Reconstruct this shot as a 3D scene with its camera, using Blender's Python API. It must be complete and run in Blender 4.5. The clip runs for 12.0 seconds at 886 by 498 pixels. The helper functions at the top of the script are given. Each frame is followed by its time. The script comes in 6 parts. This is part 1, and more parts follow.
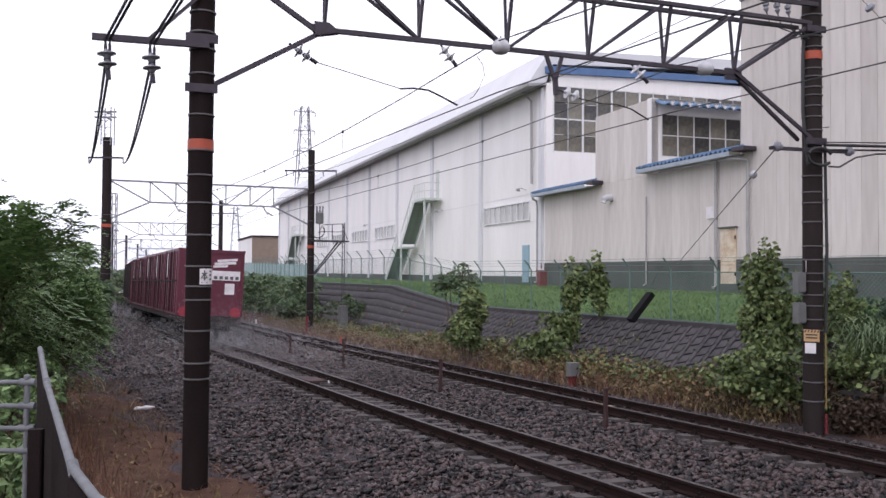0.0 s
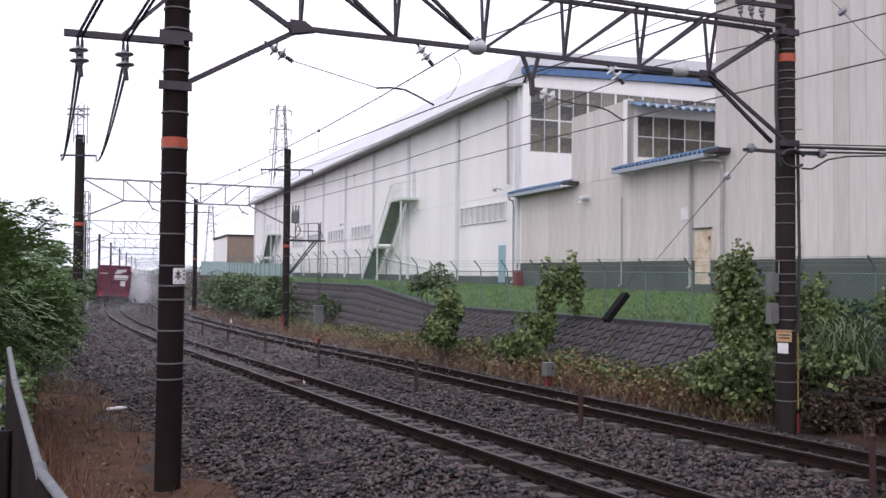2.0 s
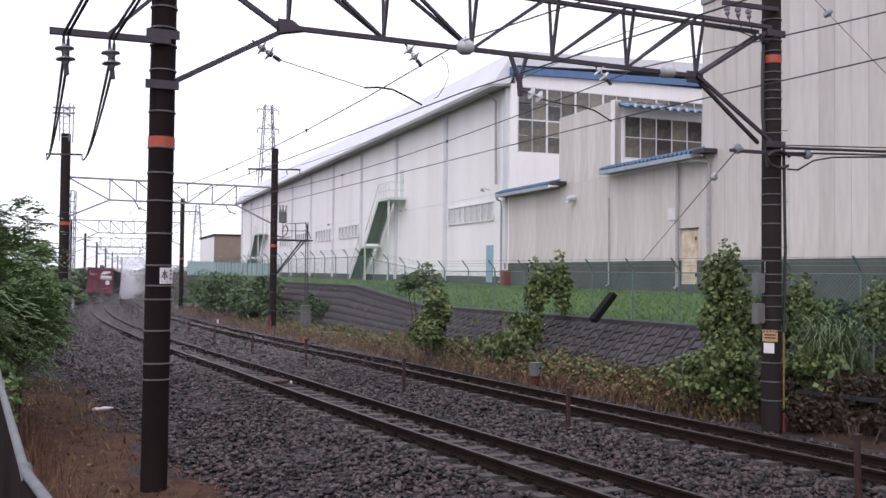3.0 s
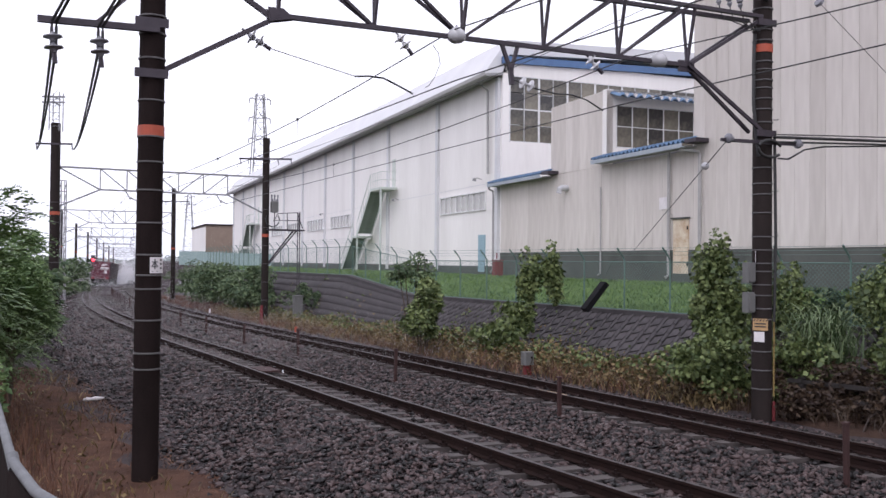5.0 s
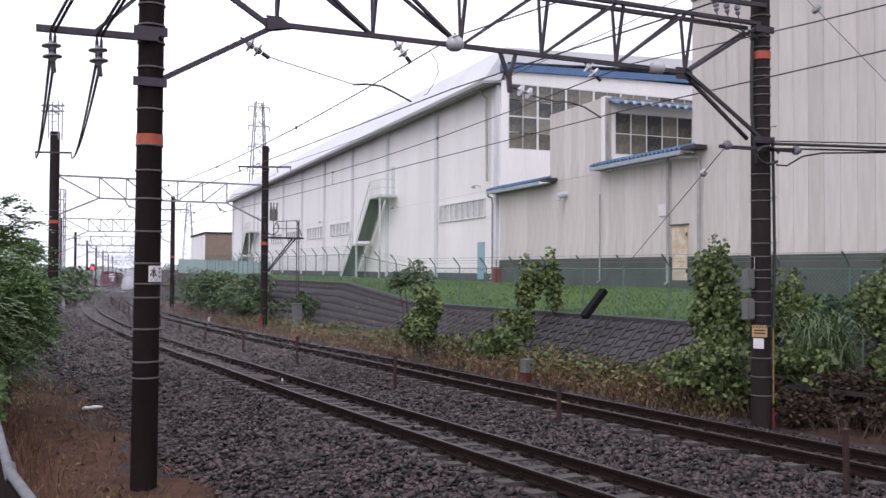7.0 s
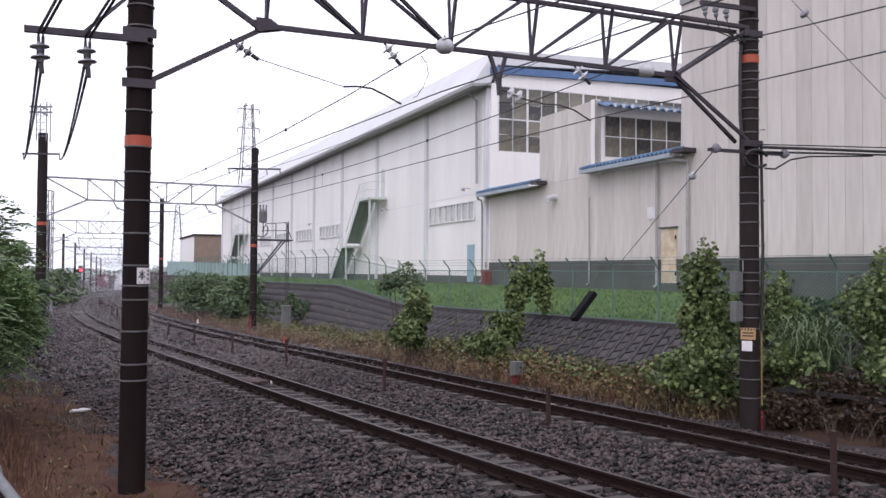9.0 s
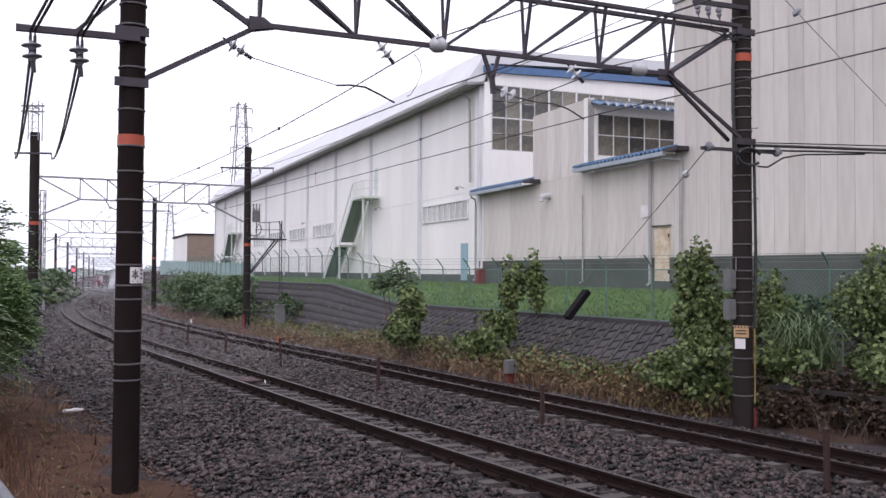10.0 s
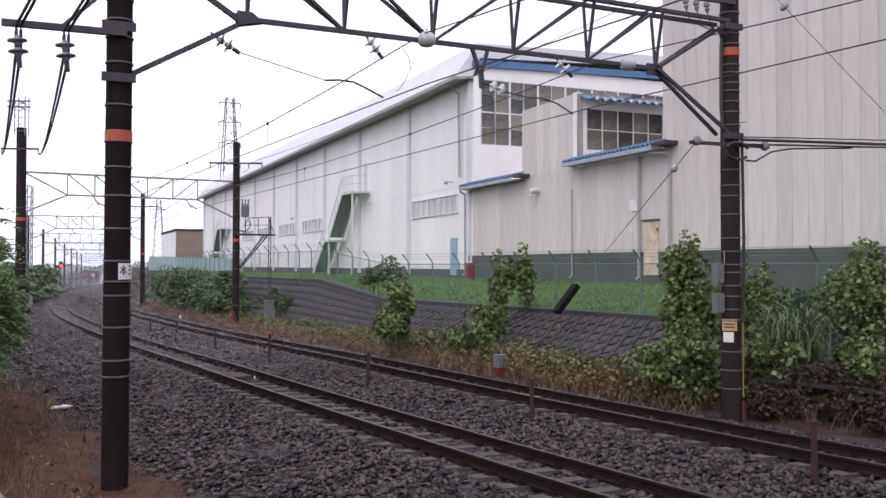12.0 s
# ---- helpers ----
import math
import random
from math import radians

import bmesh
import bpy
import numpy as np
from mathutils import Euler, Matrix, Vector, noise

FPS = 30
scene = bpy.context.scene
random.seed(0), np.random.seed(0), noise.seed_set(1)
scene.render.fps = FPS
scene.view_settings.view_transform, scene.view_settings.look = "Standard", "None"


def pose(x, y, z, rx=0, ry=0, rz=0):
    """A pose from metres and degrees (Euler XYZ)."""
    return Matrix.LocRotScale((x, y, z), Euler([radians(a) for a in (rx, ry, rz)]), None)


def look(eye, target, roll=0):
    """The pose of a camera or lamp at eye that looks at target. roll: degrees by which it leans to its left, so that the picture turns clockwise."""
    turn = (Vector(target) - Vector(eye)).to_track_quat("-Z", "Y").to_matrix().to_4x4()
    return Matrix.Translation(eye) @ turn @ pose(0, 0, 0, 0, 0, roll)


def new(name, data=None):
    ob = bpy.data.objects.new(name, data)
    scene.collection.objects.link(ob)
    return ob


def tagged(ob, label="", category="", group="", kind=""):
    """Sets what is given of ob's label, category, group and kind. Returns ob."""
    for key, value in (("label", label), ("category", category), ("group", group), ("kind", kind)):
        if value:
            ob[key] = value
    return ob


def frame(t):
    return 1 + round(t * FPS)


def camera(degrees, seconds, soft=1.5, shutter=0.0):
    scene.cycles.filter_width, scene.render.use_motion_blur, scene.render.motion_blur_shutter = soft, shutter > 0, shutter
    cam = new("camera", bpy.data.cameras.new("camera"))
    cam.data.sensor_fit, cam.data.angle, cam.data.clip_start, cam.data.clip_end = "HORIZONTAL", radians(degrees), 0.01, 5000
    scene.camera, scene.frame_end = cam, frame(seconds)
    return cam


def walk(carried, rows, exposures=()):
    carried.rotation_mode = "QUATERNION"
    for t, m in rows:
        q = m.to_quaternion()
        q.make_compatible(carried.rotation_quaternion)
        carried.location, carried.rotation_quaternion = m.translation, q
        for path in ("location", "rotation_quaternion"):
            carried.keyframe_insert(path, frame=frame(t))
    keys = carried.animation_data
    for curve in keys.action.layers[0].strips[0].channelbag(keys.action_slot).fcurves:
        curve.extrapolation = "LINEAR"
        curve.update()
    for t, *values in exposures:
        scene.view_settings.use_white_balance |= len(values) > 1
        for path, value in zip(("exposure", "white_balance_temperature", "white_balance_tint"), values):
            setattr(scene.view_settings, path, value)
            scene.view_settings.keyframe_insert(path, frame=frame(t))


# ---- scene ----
cam = camera(53.07, 12.0)
# a hand-held pan from one spot, with a few centimetres of sway
walk(cam, [
    (0.0, pose(-0.020, -0.023, 2.571, 91.495, -0.349, -0.060)),
    (0.5, pose(-0.028, -0.019, 2.574, 91.415, -0.343, -0.587)),
    (1.0, pose(-0.019, -0.008, 2.572, 91.448, -0.424, -0.821)),
    (1.5, pose(-0.016, -0.005, 2.574, 91.494, -0.372, -1.194)),
    (2.0, pose(-0.012, -0.002, 2.574, 91.492, -0.489, -1.581)),
    (2.5, pose(-0.013, -0.002, 2.573, 91.497, -0.623, -1.948)),
    (3.0, pose(-0.014, -0.001, 2.575, 91.493, -0.539, -2.378)),
    (5.0, pose(0.005, 0.006, 2.567, 90.842, -0.483, -2.868)),
    (5.5, pose(-0.001, 0.009, 2.566, 90.767, -0.501, -3.157)),
    (6.0, pose(0.007, 0.006, 2.568, 90.991, -0.552, -3.252)),
    (6.5, pose(0.013, 0.004, 2.567, 91.194, -0.346, -2.959)),
    (7.0, pose(0.015, 0.005, 2.572, 91.311, -0.300, -2.899)),
    (9.0, pose(0.017, 0.006, 2.571, 91.474, -0.367, -3.561)),
    (9.5, pose(0.010, 0.006, 2.569, 91.456, -0.358, -3.782)),
    (10.0, pose(0.012, 0.006, 2.569, 91.399, -0.226, -3.978)),
    (10.5, pose(0.013, 0.003, 2.566, 91.296, -0.226, -4.192)),
    (11.0, pose(0.015, 0.002, 2.565, 91.226, -0.044, -4.383)),
    (11.5, pose(0.016, 0.004, 2.569, 91.131, 0.049, -4.522)),
    (12.0, pose(0.015, 0.002, 2.572, 91.058, -0.019, -4.646)),
], exposures=[(0.0, 0.0, 6100, 21), (12.0, 0.0, 6100, 21)])

# ---- light: a bright overcast sky ----
world = bpy.data.worlds.new("overcast_sky")
scene.world = world
world.use_nodes = True
wt = world.node_tree
sky = wt.nodes.new("ShaderNodeTexSky")
sky.sky_type, sky.sun_disc = "NISHITA", False
sky.sun_elevation, sky.sun_rotation = radians(48), radians(200)
sky.air_density, sky.dust_density, sky.ozone_density = 1.0, 6.0, 1.0
grey = wt.nodes.new("ShaderNodeHueSaturation")
grey.inputs["Saturation"].default_value = 0.12
wt.links.new(sky.outputs["Color"], grey.inputs["Color"])
cloud = wt.nodes.new("ShaderNodeMix")
cloud.data_type = "RGBA"
cloud.inputs[0].default_value = 0.9
cloud.inputs[7].default_value = (9.0, 9.15, 9.4, 1)
wt.links.new(grey.outputs["Color"], cloud.inputs[6])
wt.links.new(cloud.outputs[2], wt.nodes["Background"].inputs["Color"])
wt.nodes["Background"].inputs["Strength"].default_value = 0.15
sun = new("sun", bpy.data.lights.new("sun", "SUN"))
sun.data.energy, sun.data.angle, sun.data.color = 0.9, radians(40), (1.0, 0.97, 0.94)
sun.matrix_world = look((-20, -30, 60), (0, 20, 0))


# ---- materials ----
def mat(name, a, b=None, scale=4.0, fine=60.0, rough=0.8, metal=0.0, bump=0.3, depth=0.01, island=0.0, objrand=0.0, stretch=(1, 1, 1), spec=0.5):
    """Two-scale noise between the colours a and b, with fine relief."""
    m = bpy.data.materials.new(name)
    m.use_nodes = True
    nt = m.node_tree
    N, L = nt.nodes, nt.links
    p = N["Principled BSDF"]
    b = b or tuple(c * 0.75 for c in a)
    tc, mp = N.new("ShaderNodeTexCoord"), N.new("ShaderNodeMapping")
    mp.inputs["Scale"].default_value = stretch
    L.new(tc.outputs["Object"], mp.inputs["Vector"])
    n1, n2 = N.new("ShaderNodeTexNoise"), N.new("ShaderNodeTexNoise")
    n1.inputs["Scale"].default_value, n1.inputs["Detail"].default_value = scale, 6
    n2.inputs["Scale"].default_value, n2.inputs["Detail"].default_value = fine, 3
    L.new(mp.outputs["Vector"], n1.inputs["Vector"])
    L.new(mp.outputs["Vector"], n2.inputs["Vector"])
    add = N.new("ShaderNodeMath")
    add.operation = "MULTIPLY_ADD"
    L.new(n2.outputs["Fac"], add.inputs[0])
    add.inputs[1].default_value = 0.45
    L.new(n1.outputs["Fac"], add.inputs[2])
    fac = add.outputs[0]
    if island or objrand:
        g = N.new("ShaderNodeNewGeometry") if island else N.new("ShaderNodeObjectInfo")
        ad = N.new("ShaderNodeMath")
        ad.operation = "MULTIPLY_ADD"
        L.new(g.outputs["Random Per Island" if island else "Random"], ad.inputs[0])
        ad.inputs[1].default_value = island or objrand
        L.new(fac, ad.inputs[2])
        off = N.new("ShaderNodeMath")
        off.operation = "SUBTRACT"
        L.new(ad.outputs[0], off.inputs[0])
        off.inputs[1].default_value = (island or objrand) / 2
        fac = off.outputs[0]
    ramp = N.new("ShaderNodeMapRange")
    ramp.inputs["From Min"].default_value, ramp.inputs["From Max"].default_value = 0.45, 1.0
    L.new(fac, ramp.inputs["Value"])
    mix = N.new("ShaderNodeMix")
    mix.data_type = "RGBA"
    mix.inputs[6].default_value, mix.inputs[7].default_value = (*a, 1), (*b, 1)
    L.new(ramp.outputs[0], mix.inputs[0])
    L.new(mix.outputs[2], p.inputs["Base Color"])
    p.inputs["Roughness"].default_value, p.inputs["Metallic"].default_value = rough, metal
    p.inputs["Specular IOR Level"].default_value = spec
    if bump:
        bp = N.new("ShaderNodeBump")
        bp.inputs["Strength"].default_value, bp.inputs["Distance"].default_value = bump, depth
        L.new(n2.outputs["Fac"], bp.inputs["Height"])
        L.new(bp.outputs["Normal"], p.inputs["Normal"])
    return m


def leaf_mat(name, a, b):
    m = mat(name, a, b, scale=1.5, fine=20, rough=0.55, bump=0, island=0.9, spec=0.3)
    p = m.node_tree.nodes["Principled BSDF"]
    p.inputs["Subsurface Weight"].default_value = 0.0
    return m


def glow(name, colour, strength):
    m = bpy.data.materials.new(name)
    m.use_nodes = True
    p = m.node_tree.nodes["Principled BSDF"]
    p.inputs["Base Color"].default_value = (*colour, 1)
    p.inputs["Emission Color"].default_value = (*colour, 1)
    p.inputs["Emission Strength"].default_value = strength
    return m


M_WALL = mat("white_painted_panel", (0.86, 0.835, 0.805), (0.74, 0.715, 0.685), scale=0.5, fine=6, rough=0.6, bump=0.1, stretch=(1, 1, 0.15))
M_BEIGE = mat("weathered_beige_panel", (0.67, 0.625, 0.58), (0.46, 0.42, 0.38), scale=0.8, fine=5, rough=0.85, bump=0.12, stretch=(0.9, 0.9, 0.13), objrand=0.22)
M_PLINTH = mat("dark_concrete_plinth", (0.105, 0.11, 0.10), (0.062, 0.067, 0.060), scale=0.8, fine=15, rough=0.9)
M_RED = mat("dull_red_paint", (0.21, 0.028, 0.032), (0.14, 0.02, 0.022), scale=6, rough=0.6)
M_BLUE = mat("blue_painted_metal", (0.085, 0.17, 0.33), (0.06, 0.12, 0.25), scale=2, rough=0.45, bump=0.05)
M_AWN = mat("blue_grey_corrugated_metal", (0.10, 0.20, 0.34), (0.05, 0.09, 0.15), scale=3, rough=0.5, bump=0.1)
M_SOFFIT = mat("grey_soffit_metal", (0.34, 0.34, 0.34), (0.24, 0.24, 0.24), scale=2, rough=0.6)
M_ROOF = mat("pale_metal_roof", (0.66, 0.66, 0.67), (0.56, 0.56, 0.57), scale=0.6, rough=0.5, bump=0.05)
M_STAIR = mat("green_grey_steel_stair", (0.27, 0.33, 0.28), (0.17, 0.21, 0.17), scale=3, rough=0.6)
M_PALE_STEEL = mat("pale_green_steel", (0.60, 0.64, 0.60), (0.48, 0.52, 0.47), scale=3, rough=0.55)
M_PIPE = mat("grey_downpipe", (0.40, 0.39, 0.38), (0.30, 0.29, 0.28), scale=3, rough=0.5)
M_DOOR = mat("rusty_cream_door", (0.72, 0.66, 0.53), (0.42, 0.26, 0.14), scale=2.5, fine=25, rough=0.7)
M_DOOR_BLUE = mat("pale_blue_door", (0.28, 0.42, 0.48), (0.22, 0.34, 0.40), scale=3, rough=0.5)
M_FRAME = mat("white_window_frame", (0.75, 0.75, 0.74), rough=0.5, bump=0)
M_POLE = mat("dark_tarred_concrete_pole", (0.010, 0.0070, 0.0066), (0.023, 0.0160, 0.0150), scale=3, fine=90, rough=0.8, bump=0.35, stretch=(1, 1, 0.3), spec=0.06)
M_POLE_FAR = mat("brown_concrete_pole", (0.018, 0.014, 0.013), (0.034, 0.026, 0.024), scale=3, fine=90, rough=0.75, stretch=(1, 1, 0.3), spec=0.12)
M_BAND = mat("galvanised_band", (0.125, 0.118, 0.118), (0.075, 0.07, 0.07), scale=8, rough=0.6, metal=0.1)
M_ORANGE = mat("orange_band_paint", (0.46, 0.085, 0.035), (0.34, 0.06, 0.03), scale=8, rough=0.5)
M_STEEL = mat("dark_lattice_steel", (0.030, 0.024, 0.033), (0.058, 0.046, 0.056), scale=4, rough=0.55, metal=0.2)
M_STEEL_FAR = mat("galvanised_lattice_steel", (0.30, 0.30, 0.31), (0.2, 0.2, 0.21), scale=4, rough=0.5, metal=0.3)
M_WIRE = mat("black_wire", (0.03, 0.03, 0.03), rough=0.5, bump=0)
M_INSUL = mat("glazed_porcelain", (0.55, 0.55, 0.56), (0.42, 0.42, 0.43), scale=6, rough=0.15, bump=0)
M_INSUL_DK = mat("grey_glazed_porcelain", (0.24, 0.24, 0.26), (0.16, 0.16, 0.18), scale=6, rough=0.2, bump=0)
M_RAIL = mat("rusty_rail_side", (0.025, 0.0135, 0.0115), (0.015, 0.009, 0.008), scale=6, rough=0.85, spec=0.1)
M_RAILTOP = mat("worn_rail_head", (0.050, 0.038, 0.036), (0.028, 0.021, 0.020), scale=9, rough=0.5, metal=0.1, bump=0.05)
M_SLEEPER = mat("grey_concrete_sleeper", (0.088, 0.074, 0.069), (0.046, 0.038, 0.035), scale=4, fine=40, rough=0.85, objrand=0.25)
M_CLIP = mat("rusty_rail_fastening", (0.018, 0.011, 0.010), rough=0.9, spec=0.1)
M_STONE = mat("crushed_stone_ballast", (0.0060, 0.0042, 0.0040), (0.078, 0.053, 0.050), scale=5, fine=60, rough=0.5, bump=0.3, island=2.2, spec=0.4)
M_GROUND = mat("wet_gravelly_soil", (0.034, 0.027, 0.028), (0.074, 0.062, 0.063), scale=3, fine=30, rough=0.95, spec=0.15, bump=1.0, depth=0.04)
M_SLOPE = mat("dark_wet_concrete_block", (0.066, 0.058, 0.060), (0.033, 0.029, 0.031), scale=3, fine=30, rough=0.8, objrand=0.3)
M_FENCE = mat("green_painted_fence", (0.12, 0.20, 0.17), (0.085, 0.15, 0.125), scale=5, rough=0.5)
M_TEAL = mat("faded_teal_sheet", (0.24, 0.34, 0.325), (0.31, 0.41, 0.395), scale=0.6, fine=8, rough=0.6, objrand=0.3)
M_CONT = mat("maroon_container_paint", (0.125, 0.018, 0.037), (0.085, 0.013, 0.026), scale=1.5, fine=20, rough=0.45, bump=0.1)
M_CONTWHITE = mat("white_stencil_paint", (0.8, 0.76, 0.76), rough=0.5, bump=0)
M_WAGON = mat("dark_wagon_frame", (0.03, 0.027, 0.027), (0.05, 0.045, 0.042), scale=3, rough=0.85, spec=0.1)
M_TAIL = glow("red_signal_glow", (1.0, 0.03, 0.05), 6.0)
M_POST = mat("rusty_steel_post", (0.050, 0.019, 0.017), (0.034, 0.015, 0.013), scale=9, rough=0.8)
M_GREYBOX = mat("grey_cabinet_paint", (0.15, 0.15, 0.145), (0.11, 0.11, 0.105), scale=4, rough=0.5)
M_RAILING = mat("galvanised_pipe_rail", (0.17, 0.175, 0.18), (0.10, 0.105, 0.11), scale=9, rough=0.7, metal=0.0)
M_BROWN = mat("brown_corrugated_cladding", (0.30, 0.23, 0.18), (0.24, 0.18, 0.14), scale=1, rough=0.7)
M_LEAF_TREE = leaf_mat("dark_green_leaves", (0.082, 0.142, 0.052), (0.195, 0.285, 0.110))
M_LEAF_VINE = leaf_mat("kudzu_leaves", (0.050, 0.076, 0.025), (0.168, 0.210, 0.076))
M_LEAF_BUSH = leaf_mat("bush_leaves", (0.048, 0.084, 0.040), (0.140, 0.188, 0.092))
M_GRASS = leaf_mat("green_grass_blades", (0.090, 0.158, 0.042), (0.170, 0.262, 0.080))
M_LITTER = mat("reddish_dry_litter", (0.050, 0.027, 0.021), (0.130, 0.070, 0.047), scale=2.5, fine=45, rough=0.95, bump=1.0, depth=0.03, spec=0.1)
M_VERGE = mat("dark_brown_leafy_soil", (0.026, 0.016, 0.013), (0.075, 0.046, 0.033), scale=2.5, fine=40, rough=0.95, bump=1.0, depth=0.03, spec=0.1)
M_PAMPAS = leaf_mat("pale_green_long_grass", (0.058, 0.096, 0.040), (0.132, 0.178, 0.084))
M_TURF = mat("short_green_turf", (0.080, 0.136, 0.040), (0.130, 0.196, 0.062), scale=1.2, fine=30, rough=0.95, bump=0.8, depth=0.03, spec=0.1)
M_DRY = leaf_mat("dry_brown_weeds", (0.072, 0.032, 0.022), (0.190, 0.100, 0.060))
M_MIXWEED = leaf_mat("half_dry_weeds", (0.070, 0.054, 0.025), (0.210, 0.148, 0.066))
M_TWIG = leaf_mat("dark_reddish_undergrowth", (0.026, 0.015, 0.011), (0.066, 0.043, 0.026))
M_BARK = mat("brown_bark", (0.09, 0.065, 0.045), (0.05, 0.04, 0.03), scale=6, rough=0.9)
# pane tones vary at random: near black to tan, and pale grey
M_GLASS = mat("dark_tan_window_glass", (0.035, 0.033, 0.032), (0.22, 0.20, 0.155), scale=0.6, fine=6, rough=0.15, bump=0, objrand=0.55)
M_GLASS_PALE = mat("whitish_window_glass", (0.36, 0.355, 0.34), (0.52, 0.51, 0.48), scale=1, fine=8, rough=0.2, bump=0, objrand=0.4)


# ---- builders ----
class Geo:
    """Collects boxes, tubes and faces of one part."""

    def __init__(self):
        self.v, self.f = [], []

    def add(self, verts, faces):
        k = len(self.v)
        self.v += [tuple(p) for p in verts]
        self.f += [tuple(i + k for i in f) for f in faces]
        return self

    def box(self, c, size, m=None, bevel=0.0):
        x, y, z = (s / 2 for s in size)
        if bevel:
            b = bevel
            ring = [(x - b, -y), (x, -y + b), (x, y - b), (x - b, y), (-x + b, y), (-x, y - b), (-x, -y + b), (-x + b, -y)]
            vs = [Vector((p, q, h)) for h in (-z, z) for p, q in ring]
            fs = [tuple(range(7, -1, -1)), tuple(range(8, 16))] + [(i, (i + 1) % 8, (i + 1) % 8 + 8, i + 8) for i in range(8)]
        else:
            vs = [Vector((p, q, h)) for h in (-z, z) for p, q in ((-x, -y), (x, -y), (x, y), (-x, y))]
            fs = [(3, 2, 1, 0), (4, 5, 6, 7), (0, 1, 5, 4), (1, 2, 6, 5), (2, 3, 7, 6), (3, 0, 4, 7)]
        c = Vector(c)
        vs = [c + (m @ v if m else v) for v in vs]
        return self.add(vs, fs)

    def span(self, x0, x1, y0, y1, z0, z1):
        return self.box(((x0 + x1) / 2, (y0 + y1) / 2, (z0 + z1) / 2), (abs(x1 - x0), abs(y1 - y0), abs(z1 - z0)))

    def tube(self, pts, r, seg=8, r1=None, caps=True):
        """A round bar through the points; r tapers to r1."""
        pts = [Vector(p) for p in pts]
        n = len(pts)
        rings = []
        for i, p in enumerate(pts):
            t = (pts[min(i + 1, n - 1)] - pts[max(i - 1, 0)]).normalized()
            a = t.cross(Vector((0, 0, 1)) if abs(t.z) < 0.95 else Vector((1, 0, 0))).normalized()
            b = a.cross(t)
            rr = r if r1 is None else r + (r1 - r) * i / max(1, n - 1)
            rings.append([p + (a * math.cos(w) + b * math.sin(w)) * rr for w in (2 * math.pi * k / seg for k in range(seg))])
        vs = [q for ring in rings for q in ring]
        fs = [(i * seg + k, (i + 1) * seg + k, (i + 1) * seg + (k + 1) % seg, i * seg + (k + 1) % seg) for i in range(n - 1) for k in range(seg)]
        if caps:
            fs += [tuple(range(seg)), tuple(range(n * seg - 1, (n - 1) * seg - 1, -1))]
        return self.add(vs, fs)

    def bar(self, a, b, w, h):
        """A square bar from a to b."""
        a, b = Vector(a), Vector(b)
        t = b - a
        m = t.to_track_quat("X", "Z").to_matrix()
        return self.box((a + b) / 2, (t.length, w, h), m)

    def lathe(self, base, axis, prof, seg=14):
        """A turned form: (height, radius) pairs along axis."""
        axis = Vector(axis).normalized()
        a = axis.cross(Vector((0, 0, 1)) if abs(axis.z) < 0.9 else Vector((1, 0, 0))).normalized()
        b = a.cross(axis)
        base = Vector(base)
        vs = [base + axis * h + (a * math.cos(w) + b * math.sin(w)) * r for h, r in prof for w in (2 * math.pi * k / seg for k in range(seg))]
        n = len(prof)
        fs = [(i * seg + k, (i + 1) * seg + k, (i + 1) * seg + (k + 1) % seg, i * seg + (k + 1) % seg) for i in range(n - 1) for k in range(seg)]
        return self.add(vs, fs + [tuple(range(seg)), tuple(range(n * seg - 1, (n - 1) * seg - 1, -1))])

    def mesh(self, name, material, smooth=False):
        me = bpy.data.meshes.new(name)
        me.from_pydata(self.v, [], self.f)
        me.materials.append(material)
        bm = bmesh.new()
        bm.from_mesh(me)
        bmesh.ops.recalc_face_normals(bm, faces=bm.faces)
        bm.to_mesh(me)
        bm.free()
        if smooth:
            me.shade_smooth()
            me.set_sharp_from_angle(angle=radians(40))
        return me


def thing(name, label, category, m=None, group="", kind=""):
    ob = new(name)
    ob.empty_display_size = 0.2
    if m is not None:
        ob.matrix_basis = m
    return tagged(ob, label, category, group, kind)


def part(name, geo, material, parent=None, label="", smooth=False):
    ob = new(name, geo if isinstance(geo, bpy.types.Mesh) else geo.mesh(name, material, smooth))
    if parent:
        ob.parent = parent
    if label:
        ob["label"] = label
    return ob


def piece(name, mesh, parent, m):
    """One more object on a shared mesh, under its thing."""
    ob = new(name, mesh)
    ob.parent = parent
    ob.matrix_basis = m
    return ob


def soup(name, V, F, material):
    """A mesh from arrays."""
    me = bpy.data.meshes.new(name)
    V, F = np.asarray(V, dtype=np.float32), np.asarray(F, dtype=np.int32)
    me.vertices.add(len(V))
    me.vertices.foreach_set("co", V.ravel())
    n, k = F.shape
    me.loops.add(n * k)
    me.loops.foreach_set("vertex_index", F.ravel())
    me.polygons.add(n)
    me.polygons.foreach_set("loop_start", np.arange(0, n * k, k, dtype=np.int32))
    me.update(calc_edges=True)
    me.materials.append(material)
    return me


rng = np.random.default_rng(7)


